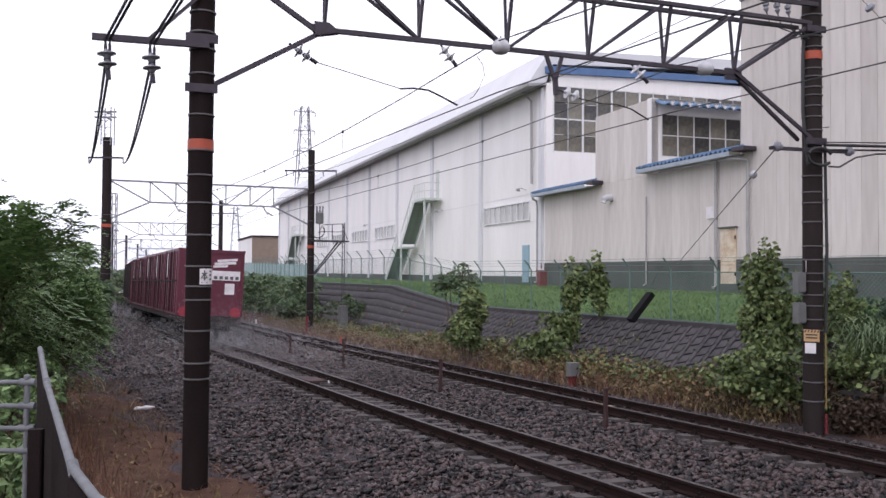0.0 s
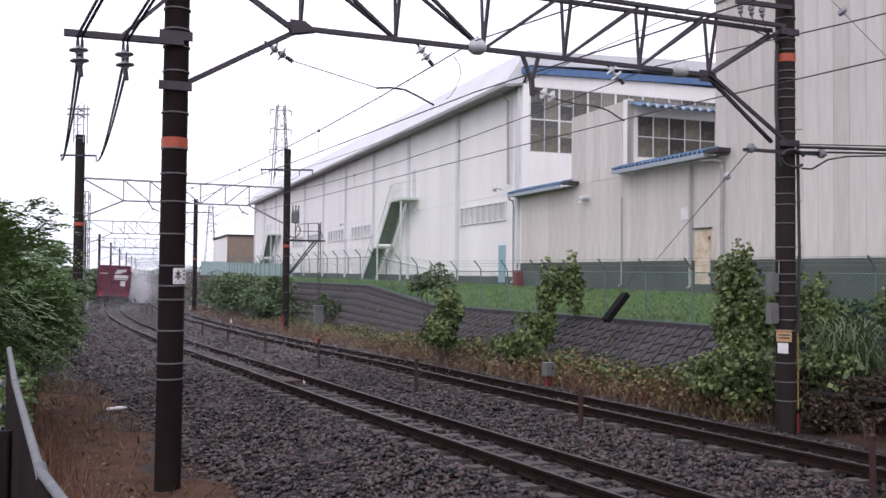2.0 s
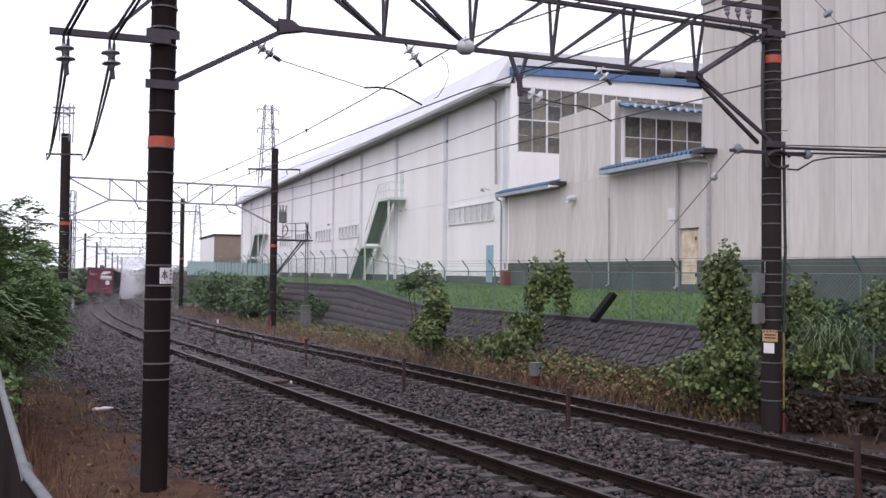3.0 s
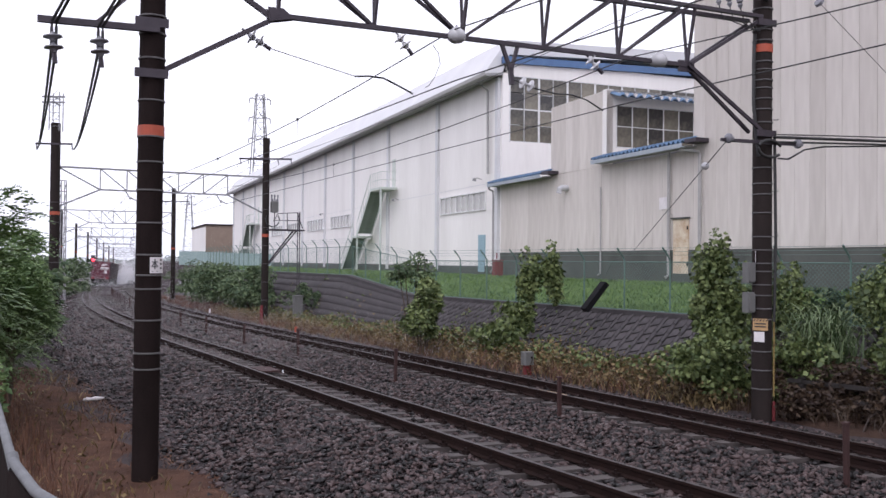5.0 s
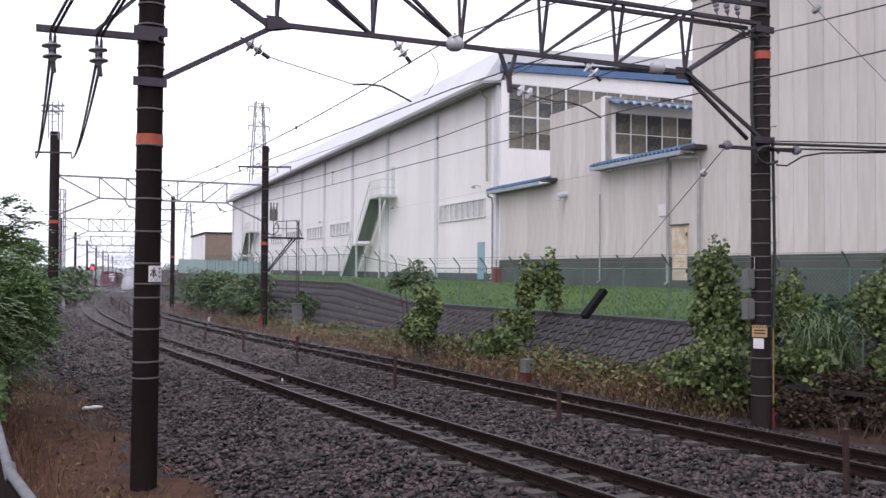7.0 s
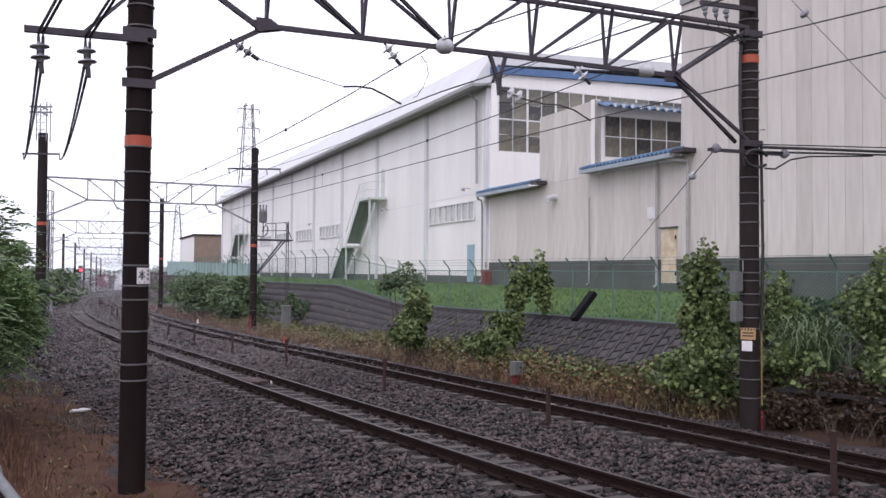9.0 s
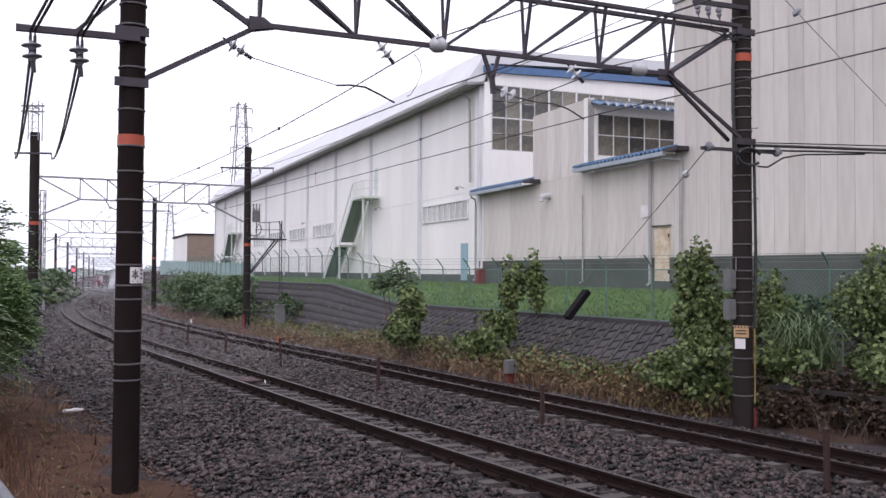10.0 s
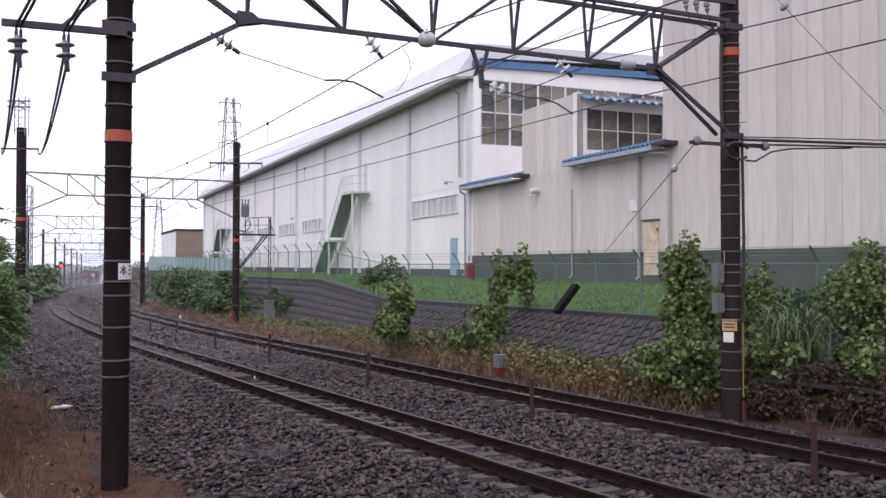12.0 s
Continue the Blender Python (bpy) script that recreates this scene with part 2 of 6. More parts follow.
# ---- the line: alignment of the outer rail of the main track ----
def alignment():
    """Arc lengths, points and headings of a long right-hand curve that eases out into the distance."""
    ys = np.linspace(-60, 420, 2401)
    th = np.radians(np.interp(ys, [-60, 0, 12, 25, 45, 65, 90, 125, 175, 420], [45, 31, 28.6, 26.3, 23.4, 20.2, 18.0, 16.3, 15.7, 15.0]))
    dx = -np.tan(th) * 0.2
    xs = np.cumsum(dx)
    xs += 2.3 - np.interp(10.4, ys, xs)
    ds = np.hypot(np.diff(xs, prepend=xs[0]), np.diff(ys, prepend=ys[0]))
    s = np.cumsum(ds)
    return s - np.interp(0, ys, s), xs, ys, th


LS, LX, LY, LT = alignment()


def grade(s):
    """The line falls gently into the distance."""
    return -0.011 * np.maximum(0, np.asarray(s, dtype=float) - 27)


def at(s, d=0.0, z=0.0):
    """World place at arc length s, d metres to the right of the outer rail, z above rail level."""
    x, y, t = np.interp(s, LS, LX), np.interp(s, LS, LY), np.interp(s, LS, LT)
    return Vector((x + d * math.cos(t), y + d * math.sin(t), float(grade(s)) + z))


def heading(s):
    return math.degrees(np.interp(s, LS, LT))


def sd(x, y):
    """Arc length and offset of world places."""
    x, y = np.asarray(x, float), np.asarray(y, float)
    s, d = np.empty(x.shape), np.empty(x.shape)
    px, py, pt, ps = LX[::4], LY[::4], LT[::4], LS[::4]
    for i in range(0, len(x), 4000):
        q = (x[i:i + 4000, None] - px) ** 2 + (y[i:i + 4000, None] - py) ** 2
        j = q.argmin(1)
        ex, ey = x[i:i + 4000] - px[j], y[i:i + 4000] - py[j]
        d[i:i + 4000] = ex * np.cos(pt[j]) + ey * np.sin(pt[j])
        s[i:i + 4000] = ps[j] - ex * np.sin(pt[j]) + ey * np.cos(pt[j])
    return s, d


TRACK2 = 4.05      # spacing of the two tracks
CANT = 0.06
PLATEAU = 2.05     # level of the factory floors
YARD = 1.8         # level of the yard before them


def toe(s):
    return np.interp(s, [-60, 10, 30, 45, 60, 90], [10.6, 10.4, 9.9, 9.3, 9.2, 9.0])


def crest(s):
    return toe(s) + np.interp(s, [0, 38, 46, 400], [1.5, 1.5, 1.9, 1.9])


def crest_z(s):
    return np.interp(s, [-60, 20, 38, 46, 400], [1.1, 1.1, 1.1, 1.8, 1.8])


def ground_z(s, d):
    g = grade(s)
    z = np.interp(d, [-60, -14, -8, -5.5, -3.8, -2.7, -0.9, -0.5, -0.25, 1.2, 1.7, 2.5, 3.4, 3.75, 5.2, 5.7, 6.7, 8], [-1.2, -0.9, -0.7, -0.55, -0.5, -0.44, -0.2, -0.175, -0.205, -0.245, -0.235, -0.26, -0.19, -0.21, -0.25, -0.25, -0.38, -0.33]) + g
    t, c, cz = toe(s), crest(s), crest_z(s)
    up = np.where(d < c + 0.3, -0.35 + g + (cz - 0.2 + 0.35 - g) * np.clip((d - t - 0.35) / (c - t), 0, 1), cz - 0.06 + (YARD - cz + 0.06) * np.clip((d - c - 0.3) / 3.6, 0, 1))
    return np.where(d > t, up, z)


def ground_at(x, y):
    s, d = sd(np.array([x]), np.array([y]))
    return float(ground_z(s, d)[0])


# ---- ground ----
def build_ground():
    gx = np.concatenate([[-3000, -1500, -700, -350, -180], np.arange(-110, -26, 3.0), np.arange(-26, 24, 0.32), np.arange(24, 60, 3.0), [80, 150, 300, 700, 1500, 3000]])
    gy = np.concatenate([[-3000, -1000, -300, -100, -40, -15], np.arange(-6, 60, 0.32), np.arange(60, 130, 1.2), np.arange(130, 420, 6), [450, 550, 800, 1500, 4000]])
    X, Y = np.meshgrid(gx, gy)
    x, y = X.ravel(), Y.ravel()
    s, d = sd(x, y)
    z = ground_z(s, np.clip(d, -60, 60))
    z += 0.03 * np.sin(x * 2.1 + 1.3 * np.sin(y * 1.7)) * np.sin(y * 1.9) * (np.abs(d + 4) < 6)
    z = np.where(y < -8, np.minimum(z, -0.9), z)
    nx, ny = len(gx), len(gy)
    i = np.arange(nx * ny).reshape(ny, nx)
    F = np.stack([i[:-1, :-1], i[:-1, 1:], i[1:, 1:], i[1:, :-1]], -1).reshape(-1, 4)
    ob = new("ground", soup("ground", np.stack([x, y, z], 1), F, M_GROUND))
    ob.data.shade_smooth()
    tagged(ob, "wet dark gravelly soil beside the railway line", "ground", kind="structure")


build_ground()


# ---- tracks ----
def sleeper_mesh():
    g = Geo()
    g.box((0, 0, -0.235), (2.0, 0.21, 0.17), bevel=0.03)
    return g.mesh("sleeper", M_SLEEPER)


def fastening_mesh():
    g = Geo()
    g.box((0, 0, -0.147), (0.36, 0.15, 0.02))
    for sx in (-1, 1):
        g.box((sx * 0.105, 0, -0.125), (0.075, 0.11, 0.05), bevel=0.015)
        g.tube([(sx * 0.12, 0, -0.12), (sx * 0.12, 0, -0.06)], 0.022, 6)
    return g.mesh("rail_fastening", M_CLIP)


SLEEPER, FASTENING = sleeper_mesh(), fastening_mesh()


def rail_profile():
    return [(-0.0325, 0), (0.0325, 0), (0.0325, -0.035), (0.012, -0.05), (0.010, -0.12), (0.0635, -0.14), (0.0635, -0.153), (-0.0635, -0.153), (-0.0635, -0.14), (-0.010, -0.12), (-0.012, -0.05), (-0.0325, -0.035)]


def sweep(prof, stations, d, dz=0.0):
    g = Geo()
    k = len(prof)
    vs = []
    for s in stations:
        for w, h in prof:
            vs.append(at(s, d + w, dz + h))
    n = len(stations)
    fs = [(i * k + j, (i + 1) * k + j, (i + 1) * k + (j + 1) % k, i * k + (j + 1) % k) for i in range(n - 1) for j in range(k)]
    fs += [tuple(range(k)), tuple(range(n * k - 1, (n - 1) * k - 1, -1))]
    return g.add(vs, fs)


STATIONS = list(np.arange(-30, 60, 1.5)) + list(np.arange(60, 410, 5.0))


def build_track(d0, label):
    tr = thing("railway_track", label, "railway track", group="tracks")
    for dd, cz in ((0.0, 0.0), (1.13, -CANT)):
        g = sweep(rail_profile(), STATIONS, d0 + dd, cz)
        rail = part("rail", g, M_RAIL, tr)
        head = sweep([(-0.03, 0.003), (0.03, 0.003), (0.03, -0.004), (-0.03, -0.004)], STATIONS, d0 + dd, cz + 0.001)
        part("rail_head", head, M_RAILTOP, rail, "worn shiny rail head")
    tilt = math.degrees(math.atan2(CANT, 1.13))
    n = 0
    for s in np.arange(-12, 150, 0.617):
        p = at(s, d0 + 0.565, -CANT / 2)
        m = pose(*p, 0, 0, heading(s)) @ pose(0, 0, 0, 0, tilt, 0)
        piece("sleeper", SLEEPER, tr, m @ pose(0, random.uniform(-0.015, 0.015), 0, 0, 0, random.uniform(-0.8, 0.8)))
        if s < 46:
            for o in (-0.565, 0.565):
                piece("rail_fastening", FASTENING, tr, m @ pose(o, 0, 0))
    return tr


build_track(0.0, "near railway track, rusty rails on concrete sleepers in ballast")
build_track(TRACK2, "second railway track, rusty rails on concrete sleepers in ballast")


# ---- ballast stones ----
def build_ballast():
    octa = np.array([(1, 0, 0), (-1, 0, 0), (0, 1, 0), (0, -1, 0), (0, 0, 1), (0, 0, -1)], float)
    of = np.array([(0, 2, 4), (2, 1, 4), (1, 3, 4), (3, 0, 4), (2, 0, 5), (1, 2, 5), (3, 1, 5), (0, 3, 5)])
    S, D = [], []
    for s0, s1, dens in ((2, 12, 330), (12, 22, 330), (22, 36, 130), (36, 60, 60), (60, 100, 22)):
        n = int((s1 - s0) * 10.4 * dens)
        S.append(rng.uniform(s0, s1, n))
        D.append(rng.uniform(-3.6, 6.8, n))
    s, d = np.concatenate(S), np.concatenate(D)
    edge = np.clip((d + 3.7) / 1.2, 0, 1) * np.clip((6.9 - d) / 0.5, 0, 1)
    keep = rng.random(len(s)) < edge
    s, d = s[keep], d[keep]
    z = ground_z(s, d)
    # between and under the rails the stones lie below the sleepers' tops
    for d0 in (0.0, TRACK2):
        keep = ~((np.abs(d - d0) < 0.075) | (np.abs(d - d0 - 1.13) < 0.075))
        s, d, z = s[keep], d[keep], z[keep]
        inside = (d > d0 - 0.43) & (d < d0 + 1.56)
        # leave the sleepers' tops clear
        ph = np.mod(s + 12, 0.617)
        on = inside & ((ph < 0.15) | (ph > 0.467))
        s, d, z, inside = s[~on], d[~on], z[~on], inside[~on]
        z = np.where(inside, z - 0.012, z)
    n = len(s)
    size = rng.uniform(0.018, 0.056, n) * np.where(s > 30, 1.5, 1.0)
    px = np.interp(s, LS, LX) + d * np.cos(np.interp(s, LS, LT))
    py = np.interp(s, LS, LY) + d * np.sin(np.interp(s, LS, LT))
    pos = np.stack([px, py, z + size * rng.uniform(-0.2, 0.9, n)], 1)
    v = octa[None] * (rng.uniform(0.45, 1.5, (n, 6, 1)) * size[:, None, None]) * np.array([1.45, 0.95, 0.72])
    v += rng.normal(0, 0.25, (n, 6, 3)) * size[:, None, None]
    a = rng.uniform(0, 2 * np.pi, n)
    b = rng.uniform(-0.9, 0.9, n)
    ca, sa, cb, sb = np.cos(a), np.sin(a), np.cos(b), np.sin(b)
    x, y, zz = v[..., 0].copy(), v[..., 1].copy(), v[..., 2].copy()
    y, zz = y * cb[:, None] - zz * sb[:, None], y * sb[:, None] + zz * cb[:, None]
    x, y = x * ca[:, None] - y * sa[:, None], x * sa[:, None] + y * ca[:, None]
    V = np.stack([x, y, zz], -1) + pos[:, None]
    F = of[None] + 6 * np.arange(n)[:, None, None]
    ob = new("ballast", soup("ballast", V.reshape(-1, 3), F.reshape(-1, 3), M_STONE))
    tagged(ob, "dark wet crushed stone ballast around the tracks", "ballast", kind="stuff")


build_ballast()


# ---- retaining slope of concrete blocks ----
def slope_point(s, w, out=0.0):
    """A place on the slope: w from 0 at the toe to 1 at the crest, out metres proud of it."""
    t, c, cz, g = float(toe(s)), float(crest(s)), float(crest_z(s)), float(grade(s))
    z0 = -0.3
    run, rise = c - t, cz - g - z0
    k = math.hypot(run, rise)
    return at(s, t + run * w - rise / k * out, z0 + rise * w + run / k * out)


def build_slope():
    g = Geo()
    st = list(np.arange(0, 110, 1.0))
    vs = []
    for s in st:
        vs += [slope_point(s, 0, 0.0), slope_point(s, 1.0, 0.0), slope_point(s, 1.0, -0.4), slope_point(s, 0, -0.4)]
    n = len(st)
    fs = [(i * 4 + j, (i + 1) * 4 + j, (i + 1) * 4 + (j + 1) % 4, i * 4 + (j + 1) % 4) for i in range(n - 1) for j in range(4)]
    fs += [(0, 1, 2, 3), tuple((n - 1) * 4 + j for j in (3, 2, 1, 0))]
    g.add(vs, fs)
    wall = new("retaining_wall", g.mesh("retaining_wall", M_SLOPE))
    tagged(wall, "sloping retaining wall of dark wet concrete blocks", "retaining wall", kind="structure")
    return wall


RETAINING = build_slope()


# ---- factory ----
SITE = pose(10.1, 31.4, PLATEAU, 0, 0, 109)


def panel_mesh(w, h, name="wall_panel", material=M_BEIGE):
    g = Geo()
    g.box((0, 0, h / 2), (w, 0.05, h), bevel=0.012)
    return g.mesh(name, material)


def window_grid(name, parent, m, w, h, cols, rows, fw=0.06, mat_frame=M_FRAME, label="", glass=None):
    """A window in its own xz plane: frame, mullions and one pane per light."""
    win = new(name)
    win.parent = parent
    win.matrix_basis = m
    if label:
        win["label"] = label
    g = Geo()
    for x in (0, w):
        g.box((x, 0, h / 2), (fw, 0.12, h + fw))
    for z in (0, h):
        g.box((w / 2, 0, z), (w, 0.11, fw))
    part("window_frame", g, mat_frame, win)
    for i in range(1, cols):
        part("mullion", Geo().box((w * i / cols, 0, h / 2), (fw * 0.8, 0.1, h)), mat_frame, win)
    for i in range(1, rows):
        part("transom", Geo().box((w / 2, 0.005, h * i / rows), (w, 0.08, fw * 0.6)), mat_frame, win)
    pane = Geo().box((0, 0, 0), (w / cols - fw * 0.8, 0.012, h / rows - fw * 0.6)).mesh("pane", glass or M_GLASS)
    for i in range(cols):
        for j in range(rows):
            piece("pane", pane, win, pose(w * (i + 0.5) / cols, -0.02, h * (j + 0.5) / rows, random.uniform(-0.6, 0.6), 0, random.uniform(-0.6, 0.6)))
    return win


def prism(prof, x0, x1):
    """A profile in the yz plane, drawn out along x."""
    g = Geo()
    k = len(prof)
    g.add([(x, y, z) for x in (x0, x1) for y, z in prof], [tuple(range(k)), tuple(range(2 * k - 1, k - 1, -1))] + [(j, (j + 1) % k, (j + 1) % k + k, j + k) for j in range(k)])
    return g


def build_hall():
    b = thing("factory_hall", "long white panelled factory hall with blue roof trim", "factory", SITE, kind="")
    part("wall", Geo().span(14.8, 104.7, -0.3, 0, -0.8, 10.3), M_WALL, b)
    part("base_course", Geo().span(14.8, 104.7, 0, 0.05, -0.8, 0.32), M_PLINTH, b)
    for q in ((-0.42, -0.3, 0, 10.2), (-30, -0.42, 0, 6.78), (-30, -0.3, 10.2, 11.0), (-30, -12.3, 6.78, 10.2)):
        part("end_wall", Geo().span(14.8, 15.1, *q), M_WALL, b)
    part("end_wall", Geo().span(104.4, 104.7, -30, -0.3, 0, 10.3), M_WALL, b)
    part("rear_wall", Geo().span(14.8, 104.7, -30.3, -30, 0, 10.3), M_WALL, b)
    roof = part("roof", prism([(0.9, 10.22), (0.9, 10.36), (-0.25, 12.05), (-15, 12.6), (-30.3, 11.4), (-30.3, 10.9), (-15, 12.0), (-0.4, 11.3), (0.0, 10.32)], 14.85, 105.2), M_ROOF, b)
    part("soffit", prism([(0.0, 10.18), (0.92, 10.06), (0.92, 10.2), (0.0, 10.3)], 14.75, 105.2), M_SOFFIT, roof)
    part("gutter", prism([(0.92, 10.05), (1.06, 10.07), (1.08, 10.24), (1.05, 10.24), (1.02, 10.12), (0.92, 10.12)], 14.7, 105.2), M_PIPE, roof)
    trim = Geo()
    trim.add([(x, y, z) for x in (14.62, 14.86) for y, z in ((0.05, 10.78), (0.05, 11.14), (-15, 11.55), (-15, 11.2))], [(0, 1, 2, 3), (7, 6, 5, 4), (0, 4, 5, 1), (1, 5, 6, 2), (2, 6, 7, 3), (3, 7, 4, 0)])
    part("roof_trim", trim, M_BLUE, b, "blue painted metal verge trim")
    pil = Geo().span(-0.17, 0.17, 0, 0.16, 0, 10.1).mesh("pilaster", M_ROOF)
    for a in (15.2, 23.7, 33.2, 42.1, 51.1, 60.0, 69.0, 78.0, 87.0, 96.0, 104.4):
        piece("pilaster", pil, b, pose(a, 0, 0))
    part("corner_pipe", Geo().tube([(16.2, 0.75, 10.0), (16.2, 0.2, 9.6), (16.2, 0.16, 5.2)], 0.07), M_PIPE, b)
    # bands of small windows on the long side
    for a, w, n in ((16.7, 6.5, 8), (42.9, 6.1, 6), (51.8, 6.1, 6), (60.8, 6.0, 6), (69.8, 6.0, 6)):
        window_grid("window_band", b, pose(a, 0.03, 3.35), w, 0.98, n, 1, label="band of small pale-framed windows", glass=M_GLASS_PALE)
    part("panel_joint", Geo().span(15.4, 104.2, 0.0, 0.012, 4.7, 4.725), M_ROOF, b)
    for a, z in ((17.3, 5.0), (31.0, 4.75), (51.3, 4.7)):
        lamp = part("wall_lamp", Geo().tube([(a, 0.0, z), (a, 0.28, z + 0.06), (a, 0.42, z + 0.02)], 0.025, 6), M_PIPE, b, "small grey bracket lamp")
        part("lamp_head", Geo().lathe((a, 0.42, z + 0.06), (0, 0.25, -1), [(0, 0.04), (0.05, 0.09), (0.14, 0.12), (0.16, 0.1)], 10), M_SOFFIT, lamp)
    # tall glazing in the end wall
    build_end_window(b)
    # door and lean details
    door = part("door", Geo().box((17.2, 0.02, 1.0), (0.85, 0.08, 2.0), bevel=0.01), M_DOOR_BLUE, b, "pale blue steel door")
    part("door_handle", Geo().box((16.9, 0.09, 1.0), (0.04, 0.06, 0.14)), M_PIPE, door)
    build_stair(b, 31.2, 5.6, 36.9, 2.4, 41.2)
    build_stair(b, 83.5, 5.1, 89.3, 2.1, 93.3)
    return b


def build_end_window(b):
    """Seven bays of two tall lights; one light of each bay is split by thin transoms."""
    w, h, n = 11.9, 3.42, 14
    win = new("end_window")
    win.parent = b
    win.matrix_basis = pose(14.86, -0.42, 6.78, 0, 0, -90)
    win["label"] = "tall white-framed grid window with dark and tan panes"
    g = Geo()
    for x in (0, w):
        g.box((x, 0, h / 2), (0.08, 0.12, h + 0.08))
    for z in (0, h):
        g.box((w / 2, 0, z), (w, 0.11, 0.08))
    part("window_frame", g, M_FRAME, win)
    c = w / n
    for i in range(1, n):
        stout = i % 2 == 0
        part("mullion", Geo().box((c * i, 0, h / 2), (0.11 if stout else 0.035, 0.13 if stout else 0.07, h - 0.08)), M_FRAME, win)
    part("transom", Geo().box((w / 2, 0.005, h * 0.5), (w - 0.08, 0.1, 0.07)), M_FRAME, win)
    for i in range(n):
        for z in (0.26, 0.74):
            if i % 2 == 0 or z > 0.5:
                part("glazing_bar", Geo().box((c * (i + 0.5), 0.0, h * z), (c - 0.12, 0.05, 0.028)), M_FRAME, win)
    pane = Geo().box((0, 0, 0), (c - 0.1, 0.012, h / 4 - 0.035)).mesh("pane", M_GLASS)
    for i in range(n):
        for j in range(4):
            piece("pane", pane, win, pose(c * (i + 0.5), -0.02, h * (j + 0.5) / 4, random.uniform(-0.6, 0.6), 0, random.uniform(-0.6, 0.6)))


def build_stair(b, a0, h0, a1, h1, a2):
    """An outside steel stair of two flights, from the landing at a0 down along the wall."""
    st = new("stair")
    st.parent = b
    st["label"] = "green-grey steel outside stair with railings"
    y0, y1 = 0.25, 1.25
    part("top_landing", Geo().span(a0 - 0.1, a0 + 2.4, 0.1, y1 + 0.05, h0 - 0.16, h0), M_PALE_STEEL, st)
    part("mid_landing", Geo().span(a1 - 0.2, a1 + 1.1, 0.1, y1 + 0.05, h1 - 0.14, h1), M_PALE_STEEL, st)
    tread = Geo().box((0, 0, 0), (0.26, y1 - y0, 0.03)).mesh("tread", M_STAIR)
    riser = Geo().box((0, 0, 0), (0.02, y1 - y0, 0.17)).mesh("riser", M_STAIR)
    for xa, za, xb, zb in ((a0 + 2.4, h0, a1, h1), (a1 + 1.1, h1, a2, -0.22)):
        n = max(3, round((za - zb) / 0.19))
        for y in (y0 - 0.05, y1 + 0.02):
            part("stringer", Geo().bar((xa, y, za - 0.1), (xb, y, zb - 0.02), 0.04, 0.26), M_PALE_STEEL, st)
        for i in range(1, n):
            k = i / n
            piece("tread", tread, st, pose(xa + (xb - xa) * k, (y0 + y1) / 2, za + (zb - za) * k))
            piece("riser", riser, st, pose(xa + (xb - xa) * k - 0.12, (y0 + y1) / 2, za + (zb - za) * k + 0.09))
        part("handrail", Geo().tube([(xa, y1, za + 1.0), (xb, y1, zb + 1.0)], 0.028, 6), M_PALE_STEEL, st)
        for i in range(0, 7):
            k = i / 6
            x, z = xa + (xb - xa) * k, za + (zb - za) * k
            part("baluster", Geo().tube([(x, y1, z - 0.1), (x, y1, z + 1.0)], 0.018, 5), M_PALE_STEEL, st)
    for z in (0.5, 1.05):
        part("landing_rail", Geo().tube([(a0 - 0.05, 0.15, h0 + z), (a0 - 0.05, y1, h0 + z), (a0 + 2.4, y1, h0 + z)], 0.025, 6), M_PALE_STEEL, st)
    for x in np.arange(a0, a0 + 2.5, 0.4):
        part("baluster", Geo().tube([(x, y1, h0), (x, y1, h0 + 1.05)], 0.016, 5), M_PALE_STEEL, st)
    for x in (a0 + 0.2, a1 + 0.1):
        part("stair_post", Geo().span(x - 0.06, x + 0.06, y1 - 0.11, y1 + 0.01, -0.35, (h0 if x < a1 else h1) - 0.13), M_PALE_STEEL, st)
    part("upper_door", Geo().box((a0 + 0.9, 0.03, h0 + 1.02), (0.6, 0.06, 2.0), bevel=0.01), M_PALE_STEEL, st)


HALL = build_hall()


def corrugated(x0, x1, y0, y1, z0, z1, pitch=0.18, amp=0.05, t=0.02):
    """A corrugated sheet that runs along x, from (y0, z0) to (y1, z1)."""
    n = max(4, int(abs(x1 - x0) / pitch * 6))
    g = Geo()
    xs = np.linspace(x0, x1, n + 1)
    ws = amp * np.sin(2 * np.pi * (xs - x0) / pitch)
    vs = []
    for x, w in zip(xs, ws):
        vs += [(x, y0, z0 + w), (x, y1, z1 + w), (x, y1, z1 + w - t), (x, y0, z0 + w - t)]
    fs = [(4 * i + j, 4 * i + 4 + j, 4 * i + 4 + (j + 1) % 4, 4 * i + (j + 1) % 4) for i in range(n) for j in range(4)]
    return g.add(vs, fs + [(0, 1, 2, 3), (4 * n + 3, 4 * n + 2, 4 * n + 1, 4 * n)])


M_AWN_GUTTER = mat("pale_gutter_metal", (0.42, 0.47, 0.52), (0.33, 0.37, 0.42), scale=3, rough=0.5, bump=0.05)


